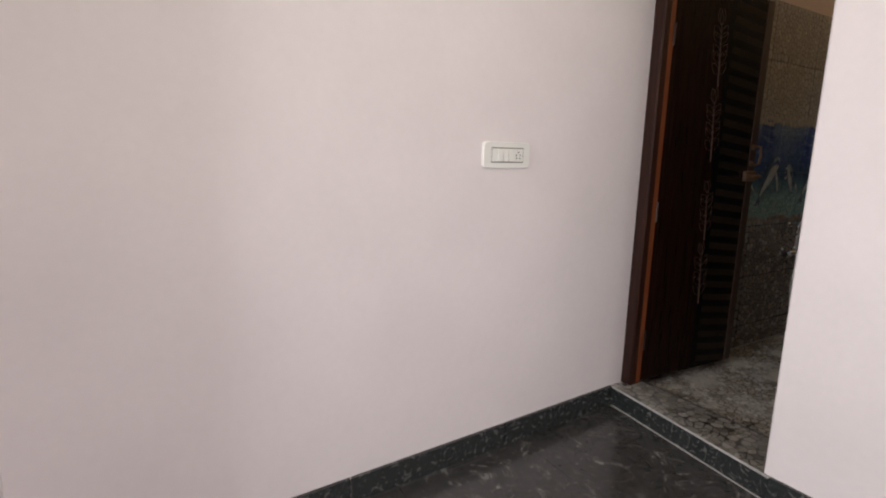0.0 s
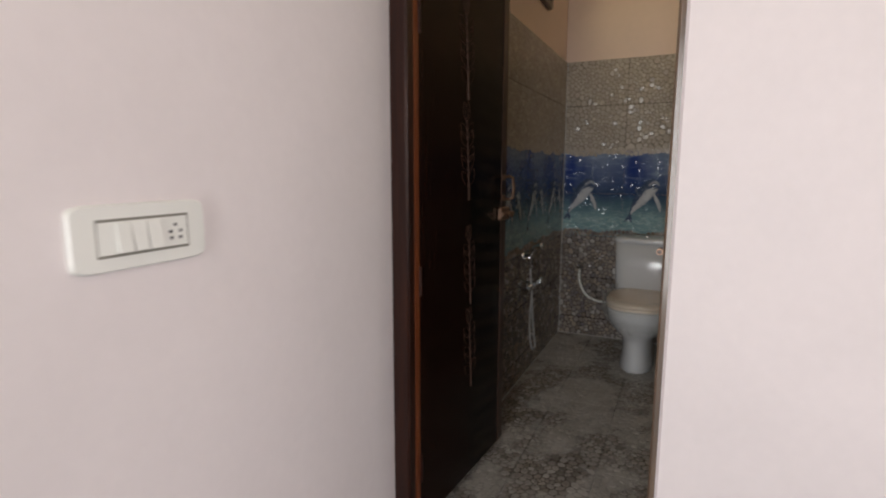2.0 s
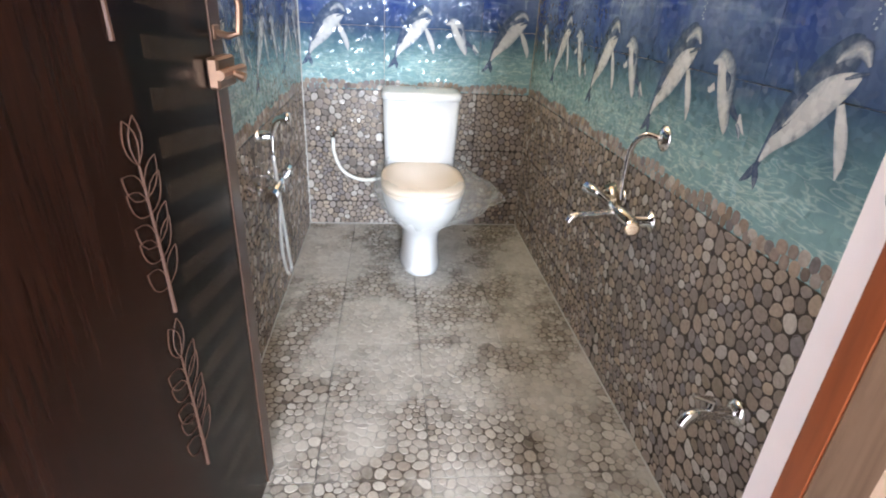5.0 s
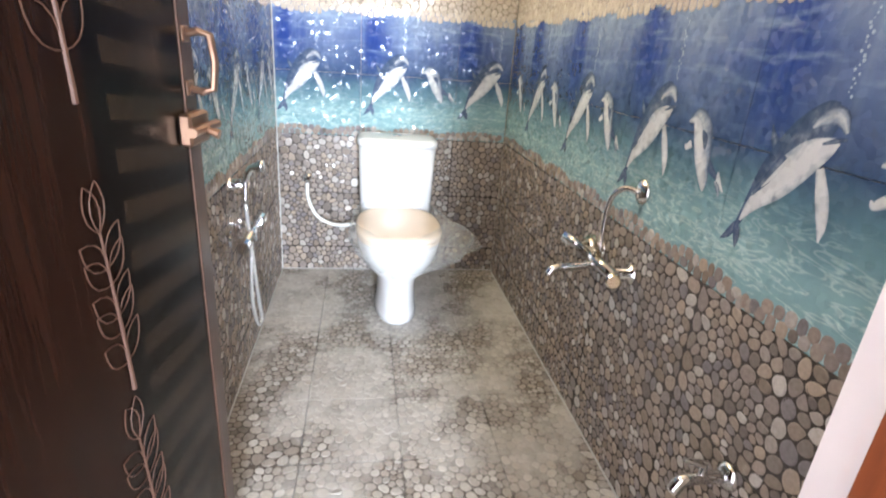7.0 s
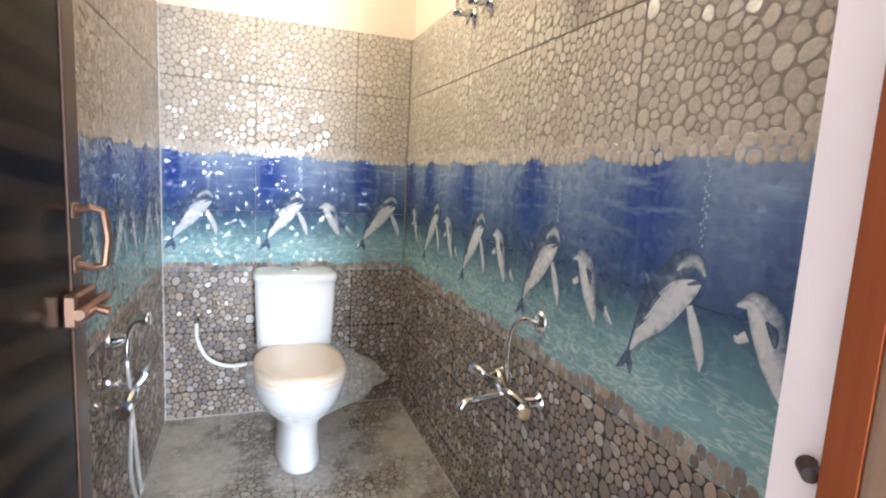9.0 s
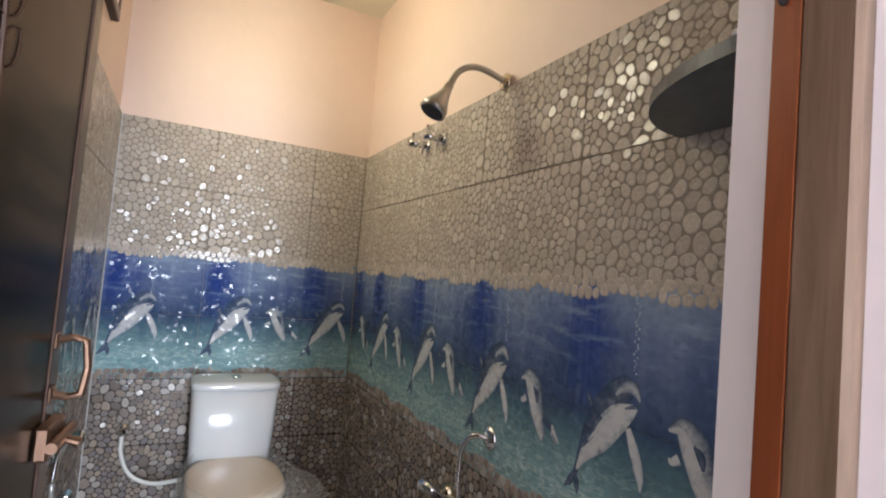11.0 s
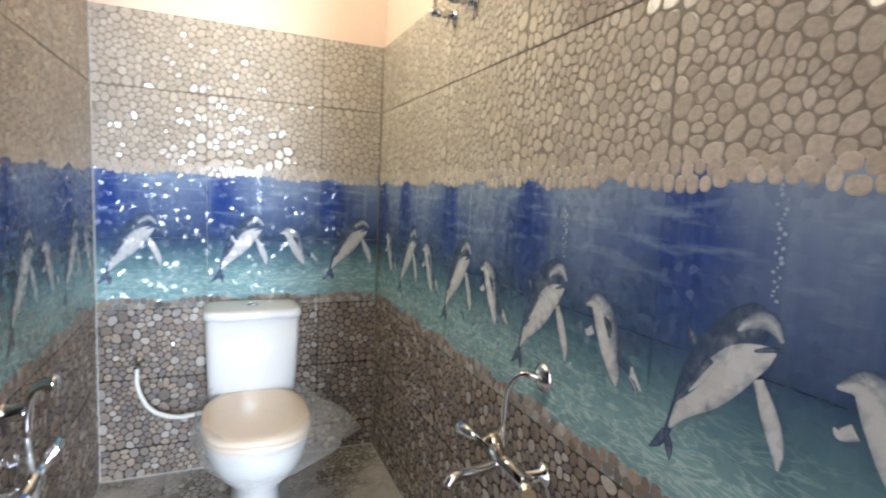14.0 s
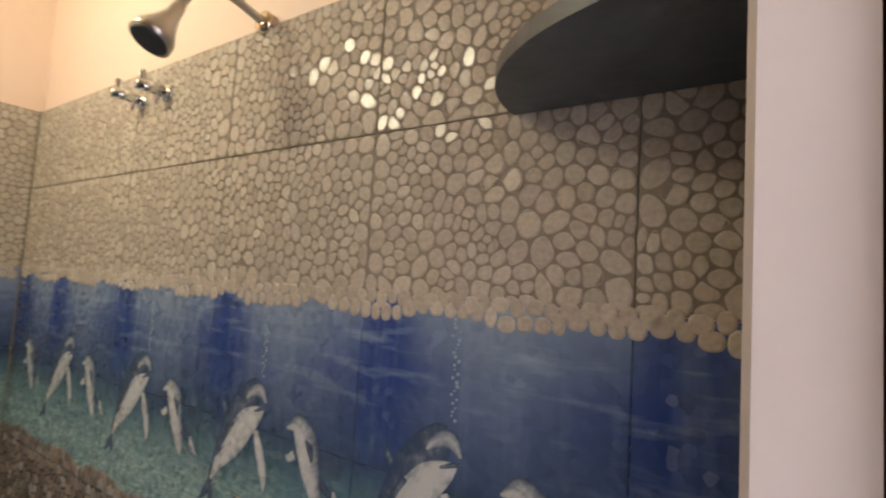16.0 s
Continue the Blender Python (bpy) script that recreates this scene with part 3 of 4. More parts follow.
skirting("baseboard", WEST, switch_y(WEST), 0.478, switch_y(0.478), 5)
skirting("baseboard_east", HALLX, 0.345, HALLX, SOUTH, 4)

# ---- door leaf ----
HINGE, ANGLE, LEAF, LTOP = (0.624, 1.081), -4.2, 0.66, 1.87
door = thing("door_1", "dark brown laminate bathroom door standing open, copper branch motifs", "door", pose(HINGE[0], HINGE[1], 0, 0, 0, ANGLE))
part("leaf", box(0, -0.03, 0.10, LEAF - 0.05, 0.004, LTOP, 0.001), M_LAM, door)
part("lipping", box(LEAF - 0.048, -0.031, 0.10, LEAF, 0.004, LTOP, 0.002), M_LIP, door, "plain brown wooden edge strip")
part("inlay_line", box(LEAF - 0.051, -0.0325, 0.10, LEAF - 0.047, -0.028, LTOP), M_COPPER, door, "thin copper-coloured line")


def branch(u, z, lean, size, flip=1):
    """An outlined twig of paired leaves."""
    bm = bmesh.new()
    stem = [Vector((u + lean * (t ** 1.3) * size * 0.5, -0.0312, z + size * t)) for t in (k / 10 for k in range(11))]
    tube(stem, [0.0035 - 0.0002 * k for k in range(11)], 6, bm)
    for k in (2, 4, 5, 7, 8, 10):
        for s in (-1, 1):
            p = stem[k]
            ang = s * (0.75 if k < 10 else 0.2) - 0.1
            ln, wd = size * 0.27, size * 0.068
            pts = []
            for j in range(15):
                a = 2 * math.pi * j / 14
                q = Vector((math.copysign(math.sin(a) ** 2, math.sin(a)) * wd, 0, (1 - math.cos(a)) / 2 * ln))
                pts.append(p + Vector((q.x * math.cos(ang) + q.z * math.sin(ang), 0, -q.x * math.sin(ang) + q.z * math.cos(ang))))
            tube(pts, 0.0009, 4, bm)
    return bm


for u, z, s in ((0.345, 0.755, 0.225), (0.325, 1.125, 0.26), (0.355, 0.44, 0.24), (0.315, 1.46, 0.26)):
    part("branch_motif", branch(u, z, -0.15, s), M_COPPER, door, "copper-coloured outlined leaf branch")
h = part("handle", tube(bend([(LEAF - 0.03, -0.03, 1.20), (LEAF - 0.03, -0.07, 1.20), (LEAF - 0.03, -0.07, 1.12), (LEAF - 0.03, -0.03, 1.12)], 2), 0.006, 8), M_BRASS, door, "square brass pull handle")
for z in (1.12, 1.20):
    part("rose", box(LEAF - 0.042, -0.036, z - 0.012, LEAF - 0.018, -0.030, z + 0.012, 0.002), M_BRASS, h)
bolt = part("bolt", box(LEAF - 0.085, -0.05, 1.035, LEAF - 0.005, -0.030, 1.085, 0.004), M_BRASS, door, "brass sliding rim bolt")
part("bolt_rod", tube([(LEAF - 0.10, -0.056, 1.06), (LEAF + 0.012, -0.056, 1.06)], 0.008, 10), M_BRASS, bolt)
part("knob", tube([(LEAF - 0.05, -0.056, 1.06), (LEAF - 0.05, -0.080, 1.052)], [0.005, 0.008], 10), M_BRASS, bolt)

# ---- switch plate ----
sp = thing("switch_plate", "white modular switch plate with three switches and a socket", "switch", pose(-0.226, switch_y(-0.226), 1.135, 90, 0, math.degrees(math.atan(0.052))))
plate = bmesh.new()
loft([oval(0, 0, z, 0.109 - i, 0.047 - i, 40, 9) for z, i in ((0.0, 0.0), (0.005, 0.0), (0.009, 0.003))], plate)
part("cover_plate", plate, M_PLASTIC, sp)
part("recess", box(-0.074, -0.0265, 0.0085, 0.074, 0.0265, 0.0097, 0.0), M_SLOT, sp)
part("insert", box(-0.072, -0.0225, 0.0088, 0.072, 0.0225, 0.0104, 0.0005), M_PLASTIC, sp)
for i in range(3):
    x = -0.036 + i * 0.024
    bm = box(x - 0.0105, -0.021, 0.010, x + 0.0105, 0.021, 0.0135, 0.001)
    for v in bm.verts:
        if v.co.z > 0.012:
            v.co.z += 0.006 * max(0, -v.co.y / 0.021) - 0.001
    part("rocker", bm, M_PLASTIC, sp)
for x, y in ((0.050, 0.010), (0.041, 0.0), (0.059, 0.0), (0.042, -0.010), (0.058, -0.010)):
    part("socket_hole", tube([(x, y, 0.0101), (x, y, 0.0108)], 0.0028, 10), M_BLACK, sp)

# ---- toilet ----
TY = 0.566
wc = thing("toilet", "white close-coupled toilet with cream seat lid, standing by the end wall", "toilet", pose(0, 0, BFLOOR))
rings = []
for z, cx, rx, ry in ((0.0, 2.60, 0.225, 0.098), (0.02, 2.60, 0.22, 0.093), (0.08, 2.605, 0.212, 0.088), (0.16, 2.605, 0.212, 0.088), (0.20, 2.60, 0.22, 0.100), (0.25, 2.58, 0.25, 0.145), (0.30, 2.57, 0.272, 0.172), (0.365, 2.56, 0.285, 0.184), (0.38, 2.56, 0.28, 0.18)):
    rings.append(oval(cx, TY, z, rx, ry, 32, 2.3))
part("bowl", loft(rings), M_CERAMIC, wc, smooth=True)
part("seat", loft([oval(2.545, TY, z, rx, ry, 40, 2.9) for z, rx, ry in ((0.381, 0.235, 0.178), (0.385, 0.24, 0.183), (0.396, 0.24, 0.183), (0.399, 0.235, 0.178))]), M_SEAT, wc, smooth=True)
part("seat_lid", loft([oval(2.545, TY, z, rx, ry, 40, 2.9) for z, rx, ry in ((0.400, 0.235, 0.180), (0.404, 0.242, 0.186), (0.414, 0.242, 0.186), (0.422, 0.232, 0.176), (0.426, 0.20, 0.15))]), M_SEAT, wc, "closed cream plastic lid", smooth=True)
part("cistern", loft([oval(2.865, TY, z, rx, ry, 40, 6) for z, rx, ry in ((0.378, 0.10, 0.165), (0.385, 0.105, 0.170), (0.55, 0.112, 0.177), (0.715, 0.116, 0.182))]), M_CERAMIC, wc, smooth=True)
part("cistern_lid", loft([oval(2.865, TY, z, rx, ry, 40, 6) for z, rx, ry in ((0.7155, 0.118, 0.185), (0.72, 0.122, 0.189), (0.738, 0.122, 0.189), (0.748, 0.116, 0.183), (0.752, 0.10, 0.165))]), M_CERAMIC, wc, smooth=True)
part("flush_button", loft([oval(2.865, TY, z, r, r, 20) for z, r in ((0.751, 0.022), (0.757, 0.022), (0.759, 0.017))]), M_CHROME, wc, "round chrome flush button", smooth=True)

# clear film wrapped round the bowl
bm = bmesh.new()
rows = []
for i in range(13):
    t = i / 12
    z = BFLOOR + 0.20 + 0.25 * t
    ring = []
    for k in range(56):
        a = 2 * math.pi * k / 56
        c, s = math.cos(a), math.sin(a)
        grow = 1.05 + 0.10 * math.sin(math.pi * t) + 0.05 * noise.noise((c * 3, s * 3, t * 4)) + 0.03 * noise.noise((c * 9, s * 9, t * 9))
        rx, ry = (0.16 + 0.13 * min(1, t * 1.8)) * grow, (0.10 + 0.09 * min(1, t * 1.8)) * grow
        if s < 0:
            ry += 0.15 * max(0, -s) * math.sin(math.pi * min(1, t * 1.05)) * (1 + 0.5 * noise.noise((c * 4, 7, t * 3)))
        ring.append((2.565 + rx * c, TY + ry * s, z + 0.02 * noise.noise((c * 5, s * 5, 3))))
    rows.append(ring)
wrap = tagged(part("plastic_wrap", loft(rows, bm, False), M_FILM, smooth=True), "crumpled clear plastic wrapping round the toilet bowl", "wrapping")
wrap.visible_shadow = False

# ---- bathroom fittings ----


def flange(x, z, y=0.0, r=0.024, face=1):
    return tube([(x, y, z), (x, y + face * 0.006, z), (x, y + face * 0.014, z)], [r, r, r * 0.5], 18)


sh = thing("overhead_shower", "grey shower rose on a bent wall arm with gold flange", "shower")
part("arm", tube(bend([(1.64, 0.0, 1.965), (1.64, 0.10, 1.985), (1.64, 0.165, 1.96), (1.64, 0.20, 1.90)], 6), 0.010, 12), M_ALU, sh, smooth=True)
part("flange", flange(1.64, 1.965, 0.0, 0.028), M_GOLD, sh, "round gold flange", smooth=True)
rose = part("rose", tube([(1.64, 0.195, 1.908), (1.64, 0.208, 1.882), (1.64, 0.222, 1.857), (1.64, 0.236, 1.832), (1.64, 0.244, 1.818)], [0.013, 0.016, 0.026, 0.040, 0.041], 22), M_ALU, sh, smooth=True)
part("spray_plate", tube([(1.64, 0.2445, 1.8175), (1.64, 0.246, 1.8145)], [0.036, 0.034], 22), M_BLACK, rose, "dark blue-grey spray plate")


def angle_valve(x, z):
    v = thing("angle_valve", "chrome concealed stop valve with lever on pebble tile", "valve", group="pair of stop valves")
    part("flange", flange(x, z, 0.0, 0.026), M_CHROME, v, smooth=True)
    part("body", tube([(x, 0.012, z), (x, 0.085, z)], 0.015, 14), M_CHROME, v, smooth=True)
    part("lever", tube([(x, 0.07, z), (x, 0.07, z + 0.04)], [0.006, 0.008], 8), M_CHROME, v)
    part("outlet", tube([(x, 0.03, z), (x, 0.03, z - 0.04)], 0.008, 10), M_CHROME, v)


angle_valve(2.05, 1.868)
angle_valve(2.19, 1.868)

mx = thing("wall_mixer", "chrome wall mixer with gold knobs and curved shower pipe", "tap")
part("body", tube([(1.53, 0.06, 0.67), (1.76, 0.06, 0.67)], 0.017, 14), M_CHROME, mx, smooth=True)
for x in (1.55, 1.74):
    part("inlet", tube([(x, 0.0, 0.67), (x, 0.008, 0.67), (x, 0.012, 0.67), (x, 0.06, 0.67)], [0.03, 0.03, 0.014, 0.014], 16), M_CHROME, mx, smooth=True)
for x, d in ((1.53, -1), (1.76, 1)):
    k = part("knob", tube([(x, 0.06, 0.67), (x + d * 0.02, 0.075, 0.675), (x + d * 0.055, 0.09, 0.68)], [0.012, 0.016, 0.021], 12), M_CHROME, mx, smooth=True)
    part("knob_cap", tube([(x + d * 0.055, 0.09, 0.68), (x + d * 0.060, 0.092, 0.681)], [0.0205, 0.016], 12), M_GOLD, k, "gold cap")
part("diverter", tube([(1.645, 0.06, 0.68), (1.645, 0.075, 0.71), (1.645, 0.095, 0.735)], [0.012, 0.015, 0.022], 12), M_GOLD, mx, "gold diverter knob", smooth=True)
part("spout", tube(bend([(1.645, 0.06, 0.66), (1.645, 0.12, 0.65), (1.645, 0.18, 0.645), (1.645, 0.20, 0.625)], 5), 0.012, 12), M_CHROME, mx, smooth=True)
part("riser_pipe", tube(bend([(1.645, 0.055, 0.68), (1.64, 0.06, 0.80), (1.625, 0.058, 0.865), (1.60, 0.04, 0.895), (1.575, 0.012, 0.893)], 6), 0.008, 10), M_CHROME, mx, smooth=True)
part("crutch_rose", flange(1.575, 0.893, 0.0, 0.034), M_CHROME, mx, smooth=True)

tap = thing("bib_tap", "small chrome bib tap low on the dark pebble wall", "tap")
part("flange", flange(1.05, 0.45, 0.0, 0.03), M_CHROME, tap, smooth=True)
part("body", tube(bend([(1.05, 0.01, 0.45), (1.05, 0.06, 0.452), (1.05, 0.10, 0.445), (1.05, 0.115, 0.42)], 5), 0.013, 12), M_CHROME, tap, smooth=True)
part("lever", tube([(1.05, 0.06, 0.455), (1.05, 0.062, 0.485), (1.06, 0.10, 0.49)], [0.009, 0.009, 0.006], 10), M_CHROME, tap)

hs = thing("hand_shower", "chrome hand shower on a wall hook with long hose", "shower")
part("hook", tube([(2.03, LEFT, 0.76), (2.03, LEFT - 0.008, 0.76), (2.03, LEFT - 0.04, 0.765)], [0.022, 0.02, 0.014], 14), M_CHROME, hs)
part("wand", tube(bend([(2.03, LEFT - 0.045, 0.70), (2.03, LEFT - 0.05, 0.77), (2.025, LEFT - 0.07, 0.815), (2.02, LEFT - 0.11, 0.825)], 5), [0.010] * 8 + [0.012] * 5 + [0.018] * 3, 12), M_CHROME, hs, smooth=True)
part("hose", tube(bend([(2.03, LEFT - 0.045, 0.70), (2.06, LEFT - 0.05, 0.50), (2.12, LEFT - 0.05, 0.30), (2.15, LEFT - 0.05, 0.215), (2.10, LEFT - 0.045, 0.22), (2.06, LEFT - 0.04, 0.35), (2.06, LEFT - 0.05, 0.56)], 8), 0.007, 8), M_HOSE, hs, "pale flexible shower hose", smooth=True)
va = thing("shower_valve", "horizontal chrome shower valve with two handles", "tap")
part("body", tube([(1.92, LEFT - 0.06, 0.60), (2.15, LEFT - 0.06, 0.60)], 0.015, 12), M_CHROME, va, smooth=True)
for x in (1.96, 2.11):
    part("inlet", tube([(x, LEFT, 0.60), (x, LEFT - 0.008, 0.60), (x, LEFT - 0.012, 0.60), (x, LEFT - 0.06, 0.60)], [0.027, 0.027, 0.012, 0.012], 14), M_CHROME, va)
for x in (1.90, 2.17):
    part("handle", tube([(x - 0.02, LEFT - 0.06, 0.60), (x + 0.02, LEFT - 0.06, 0.60)], [0.02, 0.02], 12), M_CHROME, va)
part("outlet", tube([(2.06, LEFT - 0.06, 0.60), (2.06, LEFT - 0.06, 0.56)], 0.009, 10), M_CHROME, va)

hf = thing("cistern_valve", "chrome angle valve feeding the cistern by a white hose", "valve")
part("flange", tube([(BACK, 1.0, 0.555), (BACK - 0.008, 1.0, 0.555), (BACK - 0.012, 1.0, 0.555), (BACK - 0.06, 1.0, 0.555)], [0.027, 0.027, 0.013, 0.013], 14), M_CHROME, hf, smooth=True)
for y in (0.98, 1.02):
    part("knob", tube([(BACK - 0.05, 1.0, 0.56), (BACK - 0.06, y, 0.565)], [0.012, 0.015], 12), M_CHROME, hf)
part("hose", tube(bend([(BACK - 0.05, 1.0, 0.54), (BACK - 0.055, 0.995, 0.46), (BACK - 0.06, 0.95, 0.37), (BACK - 0.07, 0.86, 0.33), (BACK - 0.09, 0.745, 0.345)], 7), 0.009, 10), M_PLASTIC, hf, "white flexible hose", smooth=True)

so = thing("socket_plate", "white square socket plate high on the peach wall", "socket")
part("cover_plate", box(1.885, -0.012, 2.415, 1.985, 0.002, 2.515, 0.003), M_PLASTIC, so)
part("insert", box(1.91, 0.002, 2.44, 1.96, 0.0035, 2.49, 0.0005), M_SLOT, so)
part("socket_face", box(1.912, 0.0025, 2.442, 1.958, 0.0045, 2.488, 0.0005), M_PLASTIC, so)
for x, z in ((1.935, 2.476), (1.924, 2.458), (1.946, 2.458)):
    part("socket_hole", tube([(x, 0.0043, z), (x, 0.005, z)], 0.003, 8), M_BLACK, so)

shelf_pts = [(INX, 0.006)] + [(INX + 0.335 * math.cos(a) ** 0.95, 0.006 + 0.26 * math.sin(a) ** 0.95) for a in (math.pi / 2 * k / 20 for k in range(21))]
shelf = thing("corner_shelf", "rounded black slate corner shelf on the tiled wall", "shelf")
part("slab", prism(shelf_pts, 1.652, 1.674), M_SHELF, shelf)
# light along the slab's top edge, modelled as a thin white strip
part("edge_light_strip", box(INX, 0.225, 1.6745, INX + 0.06, 0.262, 1.684, 0.003), M_WHITE, shelf, "white strip standing in for light on the shelf edge")

# ---- tiles: every wall tile is a piece of its own ----
ROWS_Z = [BFLOOR, 0.185, 0.48, 0.775, 1.07, 1.365, 1.66, 1.955]
tile_mesh = {}


def cells(w, h, size, seed):
    """Evenly spread, uneven cells that fill a tile: relaxed seeds, each cut off halfway to its neighbours."""
    rnd = np.random.default_rng(seed)
    n = max(2, round(w * h / (size * size)))
    pts = rnd.random((n, 2)) * (w, h)
    for step in range(5):
        out, centres = [], []
        for i in range(n):
            poly = [(0.0, 0.0), (w, 0.0), (w, h), (0.0, h)]
            d = pts - pts[i]
            order = np.argsort((d * d).sum(1))[1:18]
            for j in order:
                mx_, my_ = (pts[i] + pts[j]) / 2
                nx, ny = d[j]
                cut = []
                for (ax, ay), (bx, by) in zip(poly, poly[1:] + poly[:1]):
                    da, db = (ax - mx_) * nx + (ay - my_) * ny, (bx - mx_) * nx + (by - my_) * ny
                    if da <= 0:
                        cut.append((ax, ay))
                    if da * db < 0:
                        t = da / (da - db)
                        cut.append((ax + (bx - ax) * t, ay + (by - ay) * t))
                poly = cut
            out.append(poly)
            centres.append(np.mean(poly, axis=0))
        if step < 4:
            pts = np.array(centres) * 0.8 + pts * 0.2
    return out


def pebbles(bm, w, h, size, gap, rise, seed):
    """Low rounded stones on a tile's face, each with a flat top tipped its own way."""
    tip = np.random.default_rng(seed + 50)
    for poly in cells(w, h, size, seed):
        p = np.array(poly)
        if len(p) < 3:
            continue
        c = p.mean(axis=0)
        for _ in range(2):
            q = np.roll(p, -1, axis=0)
            p = np.stack((p * 0.72 + q * 0.28, p * 0.28 + q * 0.72), axis=1).reshape(-1, 2)
        r = np.sqrt(((p - c) ** 2).sum(1)).mean()
        if r < 0.006:
            continue
        # worn towards an ellipse with the cell's own stretch and slant
        d = p - c
        spread, axes = np.linalg.eigh(d.T @ d / len(d))
        local = d @ axes
        reach = 1 / np.sqrt((local ** 2 / (2 * spread)).sum(1))
        p = c + d * np.minimum(1.0, 0.35 + 0.65 * reach)[:, None]
        lean = tip.normal(0, 0.062, 2)
        rings = []
        for f, z, k in ((1 - gap / r, 0.0, 0), (0.90 - gap / r, rise * 0.75, 1), (0.76, rise, 1)):
            rings.append([bm.verts.new((*(c + (v - c) * f), z + k * (v - c) @ lean * f)) for v in p])
        n = len(p)
        for a, b in zip(rings, rings[1:]):
            for i in range(n):
                bm.faces.new((a[i], a[(i + 1) % n], b[(i + 1) % n], b[i])).material_index = 1
        top = bm.faces.new(rings[-1])
        top.material_index, top.smooth = 1, False
        for q in set(x for v in rings[0] for x in v.link_faces):
            q.smooth = True


def tile(w, h, material, d=0.011, variant=0):
    """material: a plain glazed tile; or (bed, stones, pebble size, rise): a tile embossed with pebbles."""
    stones = isinstance(material, tuple)
    key = (round(w, 3), round(h, 3), material[1].name if stones else material.name, variant)
    if key not in tile_mesh:
        bm = box(0.0006, 0.0006, -d, w - 0.0006, h - 0.0006, 0.0, 0.0012)
        if stones:
            for v in bm.verts:
                v.co.z -= 0.0008
            pebbles(bm, w, h, material[2], 0.0012, material[3], variant * 7 + round(w * 1000) % 5)
            me = bpy.data.meshes.new("tile")
            bm.normal_update()
            bm.to_mesh(me)
            bm.free()
            me.materials.append(material[0])
            me.materials.append(material[1])
            tile_mesh[key] = me
        else:
            tile_mesh[key] = mesh_of(bm, "tile", material)
    return tile_mesh[key]


T_DARK = (M_GROUTD, M_DARKSTONE, 0.029, 0.0014)
T_CREAM = (M_GROUT, M_CREAMSTONE, 0.028, 0.0009)
T_FLOOR = (M_GROUTF, M_FLOORSTONE, 0.028, 0.0008)


def leaf_shape(bm, centre, widths, z, index):
    """A flat rounded shape: a smooth centre line with a half-width at each of its points, paler along its middle."""
    edge, middle = ((0.62, 1.0), (0.0, 0.30), (0.15, 0.72))[index]
    tone = bm.verts.layers.float.get("tone") or bm.verts.layers.float.new("tone")
    line = bend([Vector((*p, 0)) for p in centre], 6)
    wide = [w.x for w in bend([(w, 0, 0) for w in widths], 6)]
    rows = []
    for k, p in enumerate(line):
        d = (line[min(k + 1, len(line) - 1)] - line[max(k - 1, 0)]).normalized()
        s = Vector((d.y, -d.x, 0)) * max(wide[k], 0.0004)
        row = []
        for f in (-1, -0.6, 0, 0.6, 1):
            v = bm.verts.new((p.x + s.x * f, p.y + s.y * f, z))
            v[tone] = edge + (middle - edge) * (1 - abs(f) ** 1.5)
            row.append(v)
        rows.append(row)
    for a, b in zip(rows, rows[1:]):
        for i in range(4):
            bm.faces.new((a[i], a[i + 1], b[i + 1], b[i]))


def large_swimmer():
    """A plain upright swimming shape, tail low, head high: slate behind, white in front."""
    bm = bmesh.new()
    leaf_shape(bm, [(0.036, 0.140), (0.052, 0.185), (0.092, 0.255), (0.135, 0.325), (0.172, 0.372), (0.190, 0.388)], [0.005, 0.012, 0.036, 0.040, 0.028, 0.010], 0.0012, 1)
    leaf_shape(bm, [(0.036, 0.152), (0.024, 0.128), (0.004, 0.108)], [0.006, 0.009, 0.001], 0.0010, 1)
    leaf_shape(bm, [(0.037, 0.152), (0.046, 0.128), (0.050, 0.104)], [0.006, 0.009, 0.001], 0.0011, 1)
    leaf_shape(bm, [(0.092, 0.300), (0.072, 0.322), (0.060, 0.345)], [0.014, 0.008, 0.001], 0.0011, 1)
    leaf_shape(bm, [(0.044, 0.160), (0.066, 0.200), (0.108, 0.250), (0.152, 0.300), (0.186, 0.325), (0.205, 0.338)], [0.003, 0.015, 0.030, 0.030, 0.018, 0.005], 0.0016, 0)
    leaf_shape(bm, [(0.148, 0.352), (0.172, 0.372), (0.196, 0.374), (0.214, 0.352)], [0.004, 0.014, 0.014, 0.004], 0.0016, 2)
    leaf_shape(bm, [(0.176, 0.330), (0.198, 0.338), (0.218, 0.343)], [0.002, 0.004, 0.002], 0.0019, 1)
    leaf_shape(bm, [(0.186, 0.292), (0.208, 0.246), (0.222, 0.208), (0.226, 0.180)], [0.008, 0.013, 0.010, 0.002], 0.0019, 0)
    leaf_shape(bm, [(0.108, 0.298), (0.090, 0.262), (0.066, 0.228), (0.048, 0.205)], [0.007, 0.010, 0.006, 0.001], 0.0019, 1)
    leaf_shape(bm, [(0.116, 0.292), (0.098, 0.262), (0.076, 0.234)], [0.002, 0.005, 0.001], 0.0022, 0)
    return bm


